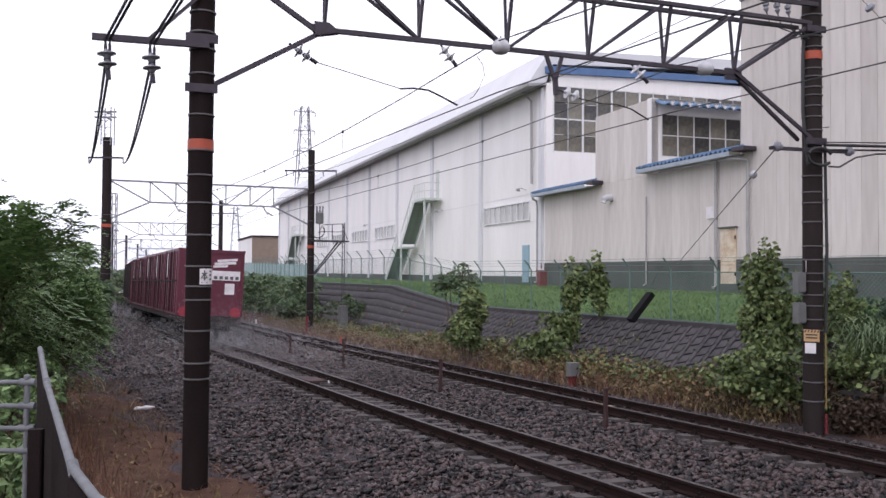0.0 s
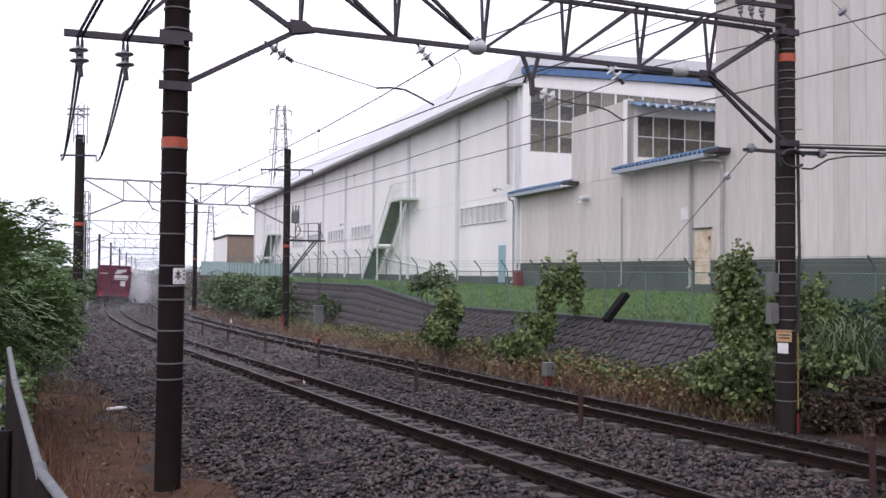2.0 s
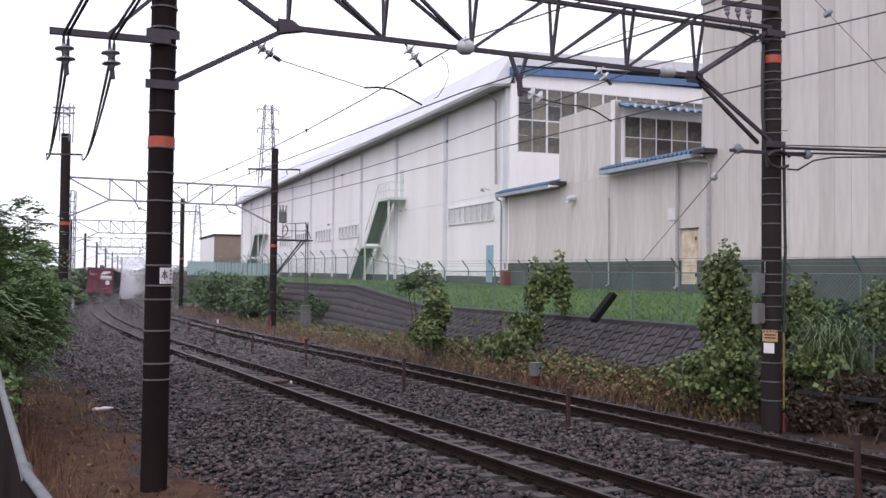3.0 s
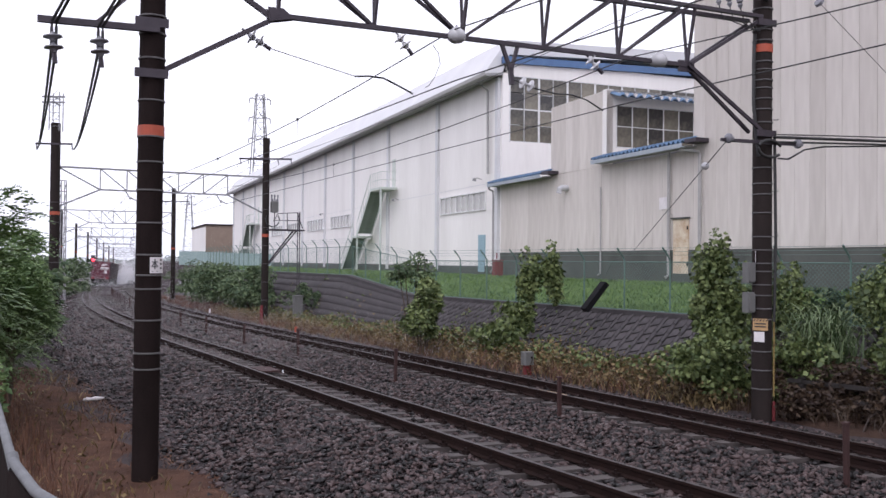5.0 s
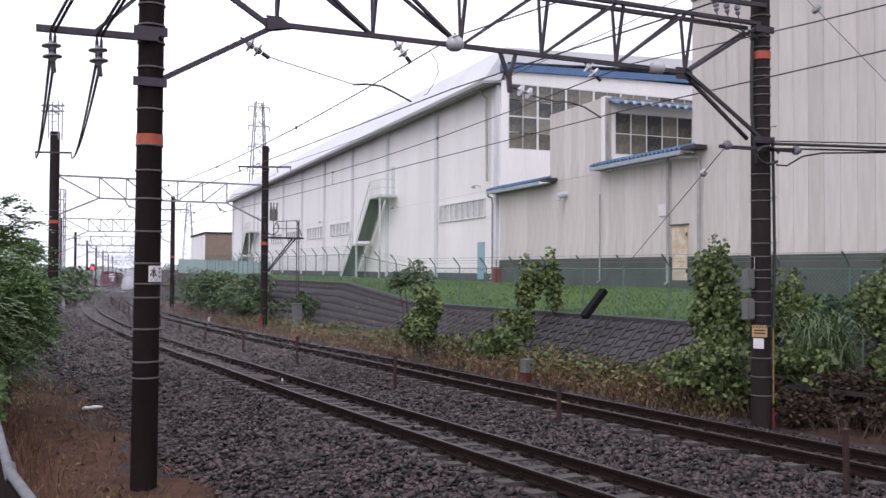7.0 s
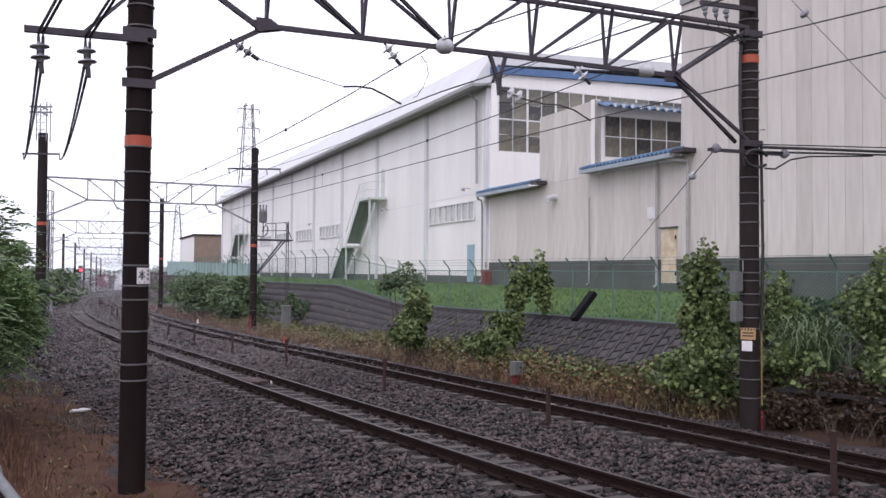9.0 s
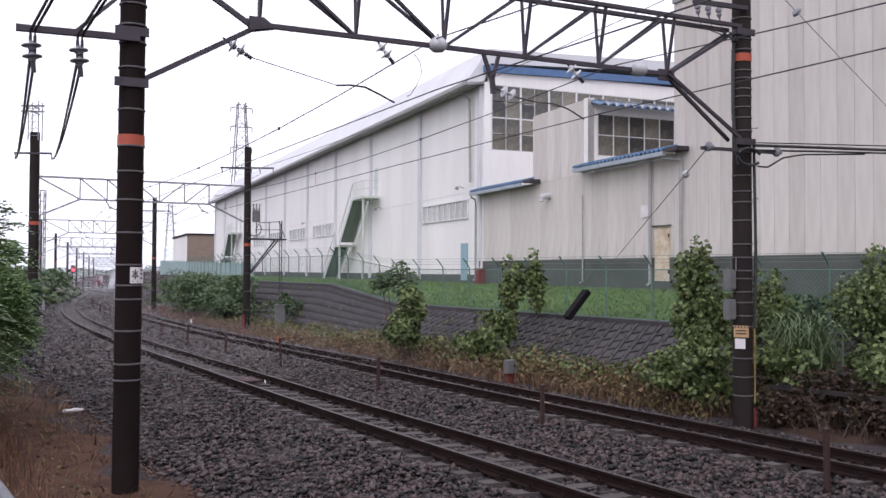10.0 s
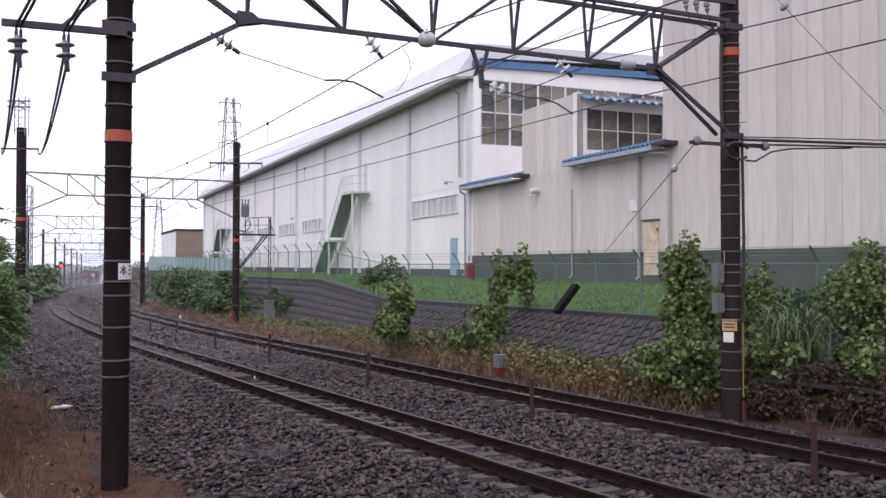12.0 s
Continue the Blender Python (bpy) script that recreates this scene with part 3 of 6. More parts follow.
def build_annex():
    b = thing("factory_annex", "weathered beige panelled annex with corrugated lean-to roofs", "factory", SITE)
    part("wall", Geo().span(-0.8, 14.79, -0.3, 0.0, 0, 4.55).span(4.9, 9.6, -0.3, 0.0, 4.55, 7.65), M_BEIGE, b)
    part("low_roof", Geo().span(9.6, 14.79, -7, -0.3, 4.45, 4.6).span(-0.8, 4.9, -7, -0.3, 4.55, 4.7), M_SOFFIT, b)
    part("tower_side", Geo().span(9.3, 9.6, -6, -0.3, 4.6, 7.65), M_BEIGE, b)
    part("tower_roof", Geo().span(4.9, 9.6, -6, -0.3, 7.6, 7.7), M_SOFFIT, b)
    part("tower_end_wall", Geo().span(4.9, 5.2, -0.47, 0.02, 4.7, 7.7).span(4.9, 5.2, -6, -0.47, 4.7, 5.3).span(4.9, 5.2, -6, -0.47, 7.08, 7.7).span(4.9, 5.2, -6, -4.4, 5.3, 7.08), M_WALL, b, "white painted end wall")
    window_grid("tower_window", b, pose(4.96, -0.47, 5.32, 0, 0, -90), 3.9, 1.75, 5, 2, label="white-framed grid window with dark glass")
    can = part("canopy", corrugated(-4.6, -0.15, 0.75, 0, 7.33, 7.58, 0.42, 0.06, 0.03), M_AWN, b, "scalloped corrugated canopy")
    can.matrix_basis = pose(4.9, 0, 0, 0, 0, 90)
    tooth = Geo().add([(-0.02, -0.11, 0.06), (-0.02, 0.11, 0.06), (-0.02, 0.0, -0.1), (0.02, -0.11, 0.06), (0.02, 0.11, 0.06), (0.02, 0.0, -0.1)], [(0, 1, 2), (5, 4, 3), (0, 3, 4, 1), (1, 4, 5, 2), (2, 5, 3, 0)]).mesh("edge_tooth", M_CONTWHITE)
    for k in range(10):
        piece("edge_tooth", tooth, can, pose(-0.45 - 0.42 * k, 0.78, 7.36, 0, 0, 90))
    part("plinth", Geo().span(-0.8, 14.79, 0, 0.09, -0.8, 1.02), M_PLINTH, b)
    pm, pt = panel_mesh(0.593, 3.5), panel_mesh(0.593, 3.1)
    a = -0.5
    while a < 14.6:
        piece("wall_panel", pm, b, pose(a, 0.025, 1.03))
        if 5.1 < a < 9.4:
            piece("wall_panel", pt, b, pose(a, 0.025, 4.54))
        a += 0.6
    for x0, x1, z in ((9.54, 15.3, 4.55), (-0.89, 5.13, 4.72)):
        aw = part("awning", corrugated(x0 - 0.1, x1, 0.62, -0.02, z + 0.07, z + 0.26, 0.26, 0.06), M_AWN, b, "blue corrugated roof edge")
        part("awning_gutter", prism([(0.5, z - 0.14), (0.62, z - 0.14), (0.64, z + 0.01), (0.6, z + 0.01), (0.59, z - 0.1), (0.5, z - 0.1)], x0, x1), M_AWN_GUTTER, aw, "pale grey gutter")
        part("awning_underside", Geo().span(x0 - 0.1, x1, 0.06, 0.5, z - 0.12, z - 0.08), M_SOFFIT, aw)
        part("eave_end", Geo().span(x0 - 0.75, x0 - 0.11, 0.06, 0.6, z - 0.02, z + 0.12), M_STEEL, aw, "dark metal eave end")
    for a, top in ((0.47, 4.6), (-1.29, 4.3), (5.07, 3.65), (15.49, 3.9)):
        part("downpipe", Geo().tube([(a, 0.16, top), (a, 0.16, 0.1), (a, 0.3, 0.02)], 0.06 if a != 5.07 else 0.035), M_PIPE, b)
    part("gutter_link", Geo().tube([(-0.6, 0.5, 4.52), (-1.1, 0.3, 4.45), (-1.29, 0.2, 4.4), (-1.29, 0.16, 4.3)], 0.05), M_PIPE, b)
    part("gutter_link", Geo().tube([(15.2, 0.56, 4.42), (15.3, 0.5, 4.3), (15.49, 0.2, 4.25), (15.49, 0.16, 3.9)], 0.05), M_PIPE, b)
    door = part("door", Geo().box((-0.15, 0.07, 1.15), (0.86, 0.07, 1.95), bevel=0.01), M_DOOR, b, "cream steel door streaked with rust")
    part("door_lintel", Geo().box((-0.15, 0.1, 2.16), (0.98, 0.14, 0.05)), M_PLINTH, door)
    for z in (0.5, 1.8):
        part("hinge", Geo().box((-0.56, 0.115, z), (0.05, 0.03, 0.12)), M_WAGON, door)
    part("notice_board", Geo().box((0.92, 0.07, 2.75), (0.46, 0.03, 0.44)), M_CONTWHITE, b, "blank white notice board")
    part("vent_hood", Geo().tube([(8.0, 0.02, 3.84), (8.0, 0.3, 3.84), (8.02, 0.42, 3.78), (8.03, 0.46, 3.6)], 0.14, 12), M_INSUL, b, "white elbow vent")
    return b


build_annex()


def build_tall_block():
    b = thing("tall_factory_block", "tall weathered beige factory block with vertical panel joints", "factory", SITE)
    part("wall", Geo().span(-50, -0.8, -0.3, 0.0, 0, 10.0).span(-1.1, -0.8, -20, -0.3, 4.7, 10.0), M_BEIGE, b)
    part("plinth", Geo().span(-50, -0.8, 0, 0.09, -0.8, 1.02), M_PLINTH, b)
    part("roof", Geo().span(-50, -0.8, -20, 0.12, 10.0, 10.2), M_SOFFIT, b)
    pm = panel_mesh(0.593, 8.95)
    a = -1.1
    while a > -26:
        piece("wall_panel", pm, b, pose(a, 0.025, 1.03))
        a -= 0.6
    return b


build_tall_block()


def build_far_shed():
    b = thing("storage_shed", "brown corrugated shed with a white end", "shed", pose(-30.0, 140, 1.6, 0, 0, 109))
    part("wall", Geo().span(0, 20, -6, 0, 0, 6.4), M_BROWN, b)
    part("roof", Geo().span(-0.2, 20.2, -6.2, 0.2, 6.4, 6.62), M_WAGON, b)
    part("white_side", Geo().span(0.3, 19.7, 0.01, 0.07, 0.9, 6.2), M_WALL, b)
    return b


build_far_shed()


def build_sheet_fence():
    """Upright ribbed sheets between posts, from the far shed to the hall."""
    a, b = Vector((-36.5, 150.0, 4.0)), Vector((-12.5, 88.0, 3.2))
    f = thing("sheet_fence", "pale teal sheet-metal fence before the shed", "fence")
    n = 30
    yaw = math.degrees(math.atan2((b - a).y, (b - a).x))
    w = (b - a).length / n
    prof = [(-w / 2 + 0.03 + (w - 0.06) * k / 24, -0.05 if k % 4 in (1, 2) else 0.0) for k in range(25)]
    ring = prof + [(x, y + 0.03) for x, y in reversed(prof)]
    q = len(ring)
    sheet = Geo().add([(x, y, z) for z in (-3.8, 0.0) for x, y in ring], [(j, (j + 1) % q, (j + 1) % q + q, j + q) for j in range(q)])
    mesh = sheet.mesh("sheet", M_TEAL)
    post = Geo().box((0, 0, -1.85), (0.1, 0.1, 4.0)).mesh("fence_post", M_FENCE)
    for k in range(n):
        p = a.lerp(b, (k + 0.5) / n)
        piece("sheet", mesh, f, pose(*p, 0, 0, yaw))
        piece("fence_post", post, f, pose(*a.lerp(b, k / n), 0, 0, yaw))


build_sheet_fence()


# ---- overhead line gantries ----
def build_pole(name, label, x, y, top, r, base, material, lean=(0, 0), bands=(), orange=None):
    p = thing(name, label, "pole", pose(x, y, base))
    h = top - base
    part("shaft", Geo().tube([(lean[0] * k / 10, lean[1] * k / 10, h * k / 10) for k in range(11)], r, 24, r * 0.93), material, p, smooth=True)
    for z in bands:
        k = (z - base) / h
        part("steel_band", Geo().lathe((lean[0] * k, lean[1] * k, z - base - 0.02), (0, 0, 1), [(0, r + 0.004), (0.004, r + 0.008), (0.020, r + 0.008), (0.024, r + 0.004)], 24), M_BAND, p)
    if orange:
        k = (orange - base) / h
        part("orange_band", Geo().lathe((lean[0] * k, lean[1] * k, orange - base - 0.075), (0, 0, 1), [(0, r + 0.003), (0.15, r + 0.003)], 24), M_ORANGE, p, "orange painted warning band")
    return p


A1, B1 = Vector((-3.465, 12.48, 0)), Vector((6.855, 16.43, 0))
build_pole("gantry_pole", "thick dark concrete gantry pole with steel bands", A1.x, A1.y, 8.6, 0.178, -0.55, M_POLE, lean=(0.04, 0), bands=(1.07, 1.29, 1.74, 2.17, 2.36, 2.64, 3.08, 3.53, 3.92, 4.27, 4.77, 5.35, 5.7, 5.94, 6.23), orange=4.34)
build_pole("gantry_pole", "dark concrete gantry pole with bands, boxes and a cable", B1.x, B1.y, 9.0, 0.185, -0.35, M_POLE_FAR, bands=(0.25, 0.6, 0.95, 1.55, 1.75, 2.0, 2.2, 2.45, 2.6, 2.85, 3.1, 3.55, 3.9, 4.1, 4.4, 4.9, 5.25, 5.5, 5.7, 5.9, 6.05, 6.25, 6.4, 6.8, 7.0, 7.4), orange=6.64)


def gantry_space(a, b):
    """A space with x along the gantry from pole a, y across it away from the camera, z up."""
    d = (b - a).normalized()
    m = Matrix.Identity(4)
    m.col[0], m.col[1], m.col[2], m.col[3] = (*d, 0), (-d.y, d.x, 0, 0), (0, 0, 1, 0), (a.x, a.y, 0, 1)
    return m


def lattice(gantry, x0, x1, zb, zt, n, w, chord, mat_s, half=0.17):
    """Two bottom and two top chords with posts and diagonals."""
    for y in (-half, half):
        part("top_chord", Geo().bar((0.0, y, zt), (x1 + 1.6, y, zt), chord * 1.3, chord), mat_s, gantry)
    part("bottom_chord", Geo().bar((x0, 0, zb), (x1, 0, zb), chord, chord * 1.1), mat_s, gantry)
    step = (x1 - x0) / n
    for i in range(n + 1):
        x = x0 + step * i
        for y in (-half, half):
            part("post", Geo().bar((x, 0, zb), (x + 0.04, y, zt), w, w), mat_s, gantry)
            if i < n:
                if i < 2:
                    part("diagonal", Geo().bar((x + step, 0, zb), (x + 0.08, y, zt), w * 1.2, w), mat_s, gantry)
                else:
                    part("diagonal", Geo().bar((x, 0, zb), (x + step - 0.08, y, zt), w * 1.2, w), mat_s, gantry)


G1 = thing("overhead_gantry", "dark steel lattice gantry beam across the tracks", "gantry", gantry_space(A1, B1))
lattice(G1, 1.78, 9.27, 6.17, 7.2, 5, 0.045, 0.065, M_STEEL)

for sy in (-0.24, 0.24):
    part("gusset", Geo().add([(1.64, sy * 0.3, 6.06), (2.02, sy * 0.3, 6.14), (1.84, sy * 0.3, 6.27), (1.62, sy * 0.3, 6.27), (1.64, sy * 0.3 + 0.012, 6.06), (2.02, sy * 0.3 + 0.012, 6.14), (1.84, sy * 0.3 + 0.012, 6.27), (1.62, sy * 0.3 + 0.012, 6.27)],
                             [(0, 1, 2, 3), (7, 6, 5, 4), (0, 4, 5, 1), (1, 5, 6, 2), (2, 6, 7, 3), (3, 7, 4, 0)]), M_STEEL, G1)
part("knee_brace", Geo().bar((0.12, 0, 5.18), (1.78, 0, 6.15), 0.075, 0.065), M_STEEL, G1)
part("end_diagonal", Geo().bar((1.66, 0.0, 6.15), (0.2, 0.1, 7.1), 0.07, 0.07), M_STEEL, G1)
for y in (-0.16, 0.16):
    part("knee_brace", Geo().bar((9.27, y * 0.3, 6.17), (10.87, y, 5.08), 0.05, 0.06), M_STEEL, G1)
    part("end_diagonal", Geo().bar((9.3, y * 0.4, 6.19), (10.8, y, 7.12), 0.06, 0.06), M_STEEL, G1)
part("gusset", Geo().box((9.25, 0, 6.15), (0.34, 0.05, 0.2)), M_STEEL, G1)
for x, z in ((0, 5.12), (0, 5.82), (10.97, 5.02), (10.97, 7.1)):
    part("pole_clamp", Geo().box((x, -0.195, z), (0.44, 0.04, 0.12)), M_STEEL, G1)
part("feeder_arm", Geo().bar((-1.43, -0.2, 5.70), (0.1, -0.2, 5.725), 0.075, 0.085), M_STEEL, G1)
part("feeder_arm_stay", Geo().bar((-0.7, -0.2, 5.74), (0.0, -0.2, 6.45), 0.045, 0.045), M_STEEL, G1)
part("service_arm", Geo().bar((9.72, -0.2, 7.52), (11.0, -0.2, 7.55), 0.07, 0.08), M_STEEL, G1)
for x in (9.8, 10.05, 10.3):
    part("arm_insulator", Geo().lathe((x, -0.2, 7.48), (0.15, 0, -1), [(0, 0.02), (0.03, 0.06), (0.08, 0.06), (0.1, 0.03), (0.14, 0.05), (0.2, 0.02)], 10), M_INSUL_DK, G1)
    part("arm_lead", Geo().tube([(x + 0.03, -0.2, 7.28), (x + 0.1, -0.2, 7.1), (x + 0.35, -0.2, 7.02), (10.8, -0.2, 6.9)], 0.011, 5), M_WIRE, G1)

DISC = [(0, 0.02), (0.02, 0.035), (0.05, 0.045), (0.06, 0.125), (0.075, 0.13), (0.095, 0.06), (0.14, 0.03)]


def insulator(name, label, top, axis, discs, material, scale=1.0):
    """A string of glazed discs hung from top along axis."""
    t = thing(name, label, "insulator", pose(*top), group="insulators")
    axis = Vector(axis).normalized()
    part("hook", Geo().tube([(0, 0, 0.02), axis * 0.16 * scale], 0.016, 6), M_STEEL, t)
    for i in range(discs):
        part("disc", Geo().lathe(axis * (0.12 + 0.15 * i) * scale, axis, [(h * scale, r * scale) for h, r in DISC], 16), material, t, smooth=True)
    part("clamp", Geo().tube([axis * (0.12 + 0.15 * discs) * scale, axis * (0.26 + 0.15 * discs) * scale], 0.035 * scale, 6), M_STEEL, t)
    return t


G1M = gantry_space(A1, B1)


def g1(x, y, z):
    return G1M @ Vector((x, y, z))


for x in (-1.26, -0.69):
    insulator("post_insulator", "stacked grey porcelain insulator under the feeder arm", g1(x, -0.2, 5.66), (0.1, 0, -1), 2, M_INSUL_DK, 0.95)
for x, z, ax in ((1.26, 5.9, (0.82, -0.1, -0.5)), (3.6, 6.17, (0.6, -0.1, -0.75)), (7.08, 6.17, (0.66, -0.1, -0.65))):
    insulator("pull_off_insulator", "small white porcelain insulator on a hooked bracket", g1(x, 0, z), G1M.to_3x3() @ Vector(ax), 2, M_INSUL_DK if z < 6 else M_INSUL, 0.86)
for x in (4.66, 8.62):
    b = insulator("ball_insulator", "large round white porcelain insulator at the lattice beam", g1(x, -0.03, 6.34), (0, 0, -1), 0, M_INSUL, 0.3)
    part("bell", Geo().lathe((0, 0, -0.27), (0, 0, 1), [(0, 0.03), (0.01, 0.09), (0.06, 0.145), (0.13, 0.155), (0.2, 0.12), (0.25, 0.05), (0.27, 0.02)], 20), M_INSUL, b, smooth=True)
vb = thing("drop_bracket", "forked dark steel drop bracket with paired insulators", "bracket", G1M)
for x in (5.47, 5.8):
    part("fork_arm", Geo().bar((x, 0, 6.2), (5.66, 0, 5.72), 0.055, 0.055), M_STEEL, vb)
part("stem", Geo().bar((5.66, 0, 5.74), (5.68, 0, 5.5), 0.07, 0.07), M_STEEL, vb)
part("disc", Geo().lathe((5.82, 0, 5.57), (1, 0, -0.3), [(h, r * 0.8) for h, r in DISC], 14), M_INSUL, vb, smooth=True)
part("disc", Geo().lathe((5.97, 0, 5.53), (1, 0, -0.3), [(h, r * 0.8) for h, r in DISC], 14), M_INSUL, vb, smooth=True)
part("registration_arm", Geo().tube([(5.68, 0, 5.6), (6.15, 0, 5.47), (6.55, 0, 5.42), (6.84, 0, 5.43), (7.12, -0.02, 5.36), (7.45, -0.03, 5.2)], 0.013, 6), M_WIRE, vb)


sa = thing("steady_arm", "thin stay wire and curved steady arm of the contact wire", "steady arm", G1M)
part("stay_wire", Geo().tube([(1.66, -0.06, 5.66), (3.01, 0, 5.38)], 0.007, 5), M_WIRE, sa)
part("curved_arm", Geo().tube([(2.98, 0, 5.385), (3.2, 0, 5.41), (3.44, 0, 5.4), (3.65, 0, 5.32), (3.93, 0, 5.2)], 0.015, 6), M_WIRE, sa)
jp = thing("jumper_wire", "thin looped jumper between messenger and contact wire", "wire", G1M)
part("loop", Geo().tube([(4.24, -0.05, 5.99), (4.34, -0.05, 5.87), (4.37, -0.05, 5.7), (4.3, 0, 5.5), (4.2, 0, 5.35), (4.14, 0, 5.32)], 0.006, 5), M_WIRE, jp)


# number and warning plates on the poles
def plate(name, label, m, w, h, material):
    t = thing(name, label, "sign", m)
    part("board", Geo().box((0, 0, 0), (w, 0.006, h), bevel=0.002), material, t)
    return t


def bent(a, z, r=0.19):
    """A place on the near pole's face, a degrees round from the front."""
    return Vector((A1.x + 0.015 + r * math.sin(radians(a)), A1.y - r * math.cos(radians(a)), z))


def stroke(parent, a0, z0, a1, z1, w, material, name="character_stroke"):
    """A painted stroke on the bent plate."""
    p, q = bent(a0, z0, 0.1945), bent(a1, z1, 0.1945)
    d = (q - p).normalized()
    n = (Vector(((p.x + q.x) / 2, (p.y + q.y) / 2, 0)) - Vector((A1.x + 0.015, A1.y, 0))).normalized()
    e = d.cross(n).normalized() * w / 2
    part(name, Geo().add([p - e, q - e, q + e, p + e] + [v + n * 0.002 for v in (p - e, q - e, q + e, p + e)], [(3, 2, 1, 0), (4, 5, 6, 7), (0, 1, 5, 4), (1, 2, 6, 5), (2, 3, 7, 6), (3, 0, 4, 7)]), material, parent)


pl = thing("pole_number_plate", "white bent plate with one black character and small marks", "sign")
g = Geo()
turns = [20 + 7.0 * k for k in range(11)]
ring = [(a, 0.193) for a in turns] + [(a, 0.186) for a in reversed(turns)]
q = len(ring)
g.add([bent(a, z, r) for z in (2.38, 2.6) for a, r in ring], [(k, (k + 1) % q, (k + 1) % q + q, k + q) for k in range(q)] + [(k, k + 1, q - 2 - k, q - 1 - k) for k in range(10)] + [(q + k, q + k + 1, 2 * q - 2 - k, 2 * q - 1 - k) for k in range(10)])
part("board", g, M_CONTWHITE, pl)
for a0, z0, a1, z1 in ((28, 2.535, 52, 2.535), (40, 2.575, 40, 2.435), (39, 2.53, 27, 2.465), (41, 2.53, 53, 2.465), (33, 2.47, 47, 2.47)):
    stroke(pl, a0, z0, a1, z1, 0.015, M_WIRE)
for z in (2.56, 2.51, 2.45):
    stroke(pl, 65, z, 76, z, 0.025, M_WIRE, "mark_bar")
stroke(pl, 27, 2.405, 55, 2.405, 0.012, M_BAND, "mark_bar")
M_YELLOW = mat("yellow_warning_paint", (0.52, 0.33, 0.15), (0.42, 0.26, 0.12), scale=8, rough=0.5, bump=0)
pw = plate("warning_plate", "orange warning plate with black stripes and bars of text", pose(B1.x - 0.098, B1.y - 0.170, 1.45, 0, 0, -30), 0.27, 0.22, M_YELLOW)
for k in range(5):
    part("stripe", Geo().bar((-0.12 + k * 0.055, -0.006, 0.06), (-0.09 + k * 0.055, -0.006, 0.1), 0.004, 0.02), M_WIRE, pw)
for z in (0.015, -0.04):
    part("text_bar", Geo().box((0, -0.006, z), (0.2, 0.004, 0.025)), M_WIRE, pw)
plate("white_plate", "small blank white plate strapped to the pole", pose(B1.x - 0.115, B1.y - 0.16, 1.22, 0, 0, -35), 0.19, 0.19, M_CONTWHITE)
plate("narrow_plate", "narrow white plate strapped to the pole", pose(B1.x - 0.165, B1.y - 0.1, 2.72, 0, 0, 70), 0.1, 0.22, M_CONTWHITE)
for z in (1.86, 2.42):
    c = thing("switch_box", "grey steel switch box strapped to the pole", "electrical box", pose(B1.x - 0.29, B1.y - 0.08, z, 0, 0, 18), group="switch boxes")
    part("case", Geo().box((0, 0, 0), (0.16, 0.18, 0.38), bevel=0.015), M_GREYBOX, c)
    part("lid", Geo().box((0, -0.108, 0), (0.13, 0.016, 0.33)), M_GREYBOX, c)
    part("strap", Geo().box((0.2, 0.0, 0.1), (0.3, 0.03, 0.03)), M_BAND, c)
M_DULLYELLOW = mat("faded_yellow_tube", (0.30, 0.21, 0.07), (0.20, 0.14, 0.05), scale=8, rough=0.6, bump=0)
cg = thing("cable_guard", "yellow cable guard with a red foot on the pole", "cable guard", pose(B1.x + 0.2, B1.y - 0.08, 0))
part("guard_tube", Geo().tube([(0, 0, 0.1), (0.0, 0, 1.55)], 0.016, 8), M_DULLYELLOW, cg)
part("foot", Geo().tube([(0, 0, -0.36), (0, 0, 0.0)], 0.03, 8), M_RED, cg, "red painted foot")
part("cable", Geo().tube([(0, 0, 1.5), (0.03, 0, 3.0), (0.0, 0, 5.0)], 0.03, 8), M_WIRE, cg)
cb = thing("pole_cable", "thick dark cable strapped down the pole", "cable", pose(B1.x - 0.2, B1.y - 0.12, 0))
part("cable", Geo().tube([(0.0, 0, 6.9), (-0.02, 0, 6.4), (-0.02, 0, 5.6), (0.03, 0, 5.0), (0.08, 0, 4.6)], 0.035, 8), M_WIRE, cb)
ca = thing("cable_bracket", "dark steel cross arm with end insulators and looped cables", "cross arm", G1M)
part("cross_arm", Geo().bar((9.86, -0.24, 4.83), (11.8, -0.24, 4.85), 0.06, 0.06), M_STEEL, ca)
for x in (9.95, 11.62):
    part("end_insulator", Geo().lathe((x, -0.26, 4.86), (1, 0, 0), [(0, 0.04), (0.03, 0.09), (0.08, 0.09), (0.1, 0.05), (0.16, 0.04)], 12), M_INSUL_DK, ca)
part("loop", Geo().tube([(10.95 + 0.28 * math.cos(w), -0.3, 4.72 + 0.16 * math.sin(w)) for w in np.linspace(0.4, 5.6, 14)], 0.03, 8), M_WIRE, ca)
for z0, z1, r in ((4.95, 5.1, 0.03), (5.0, 5.2, 0.012), (4.86, 5.05, 0.02)):
    part("service_cable", Geo().tube([(11.1, -0.26, z0), (12.5, -0.3, z0 + (z1 - z0) * 0.3), (16, -0.4, z1), (22, -0.6, z1 + 0.4)], r, 6), M_WIRE, ca)
part("droop_cable", Geo().tube([(11.15, -0.3, 4.55), (11.4, -0.3, 4.55), (11.8, -0.3, 4.75), (12.3, -0.3, 4.84), (14, -0.3, 4.95)], 0.018, 6), M_WIRE, ca)
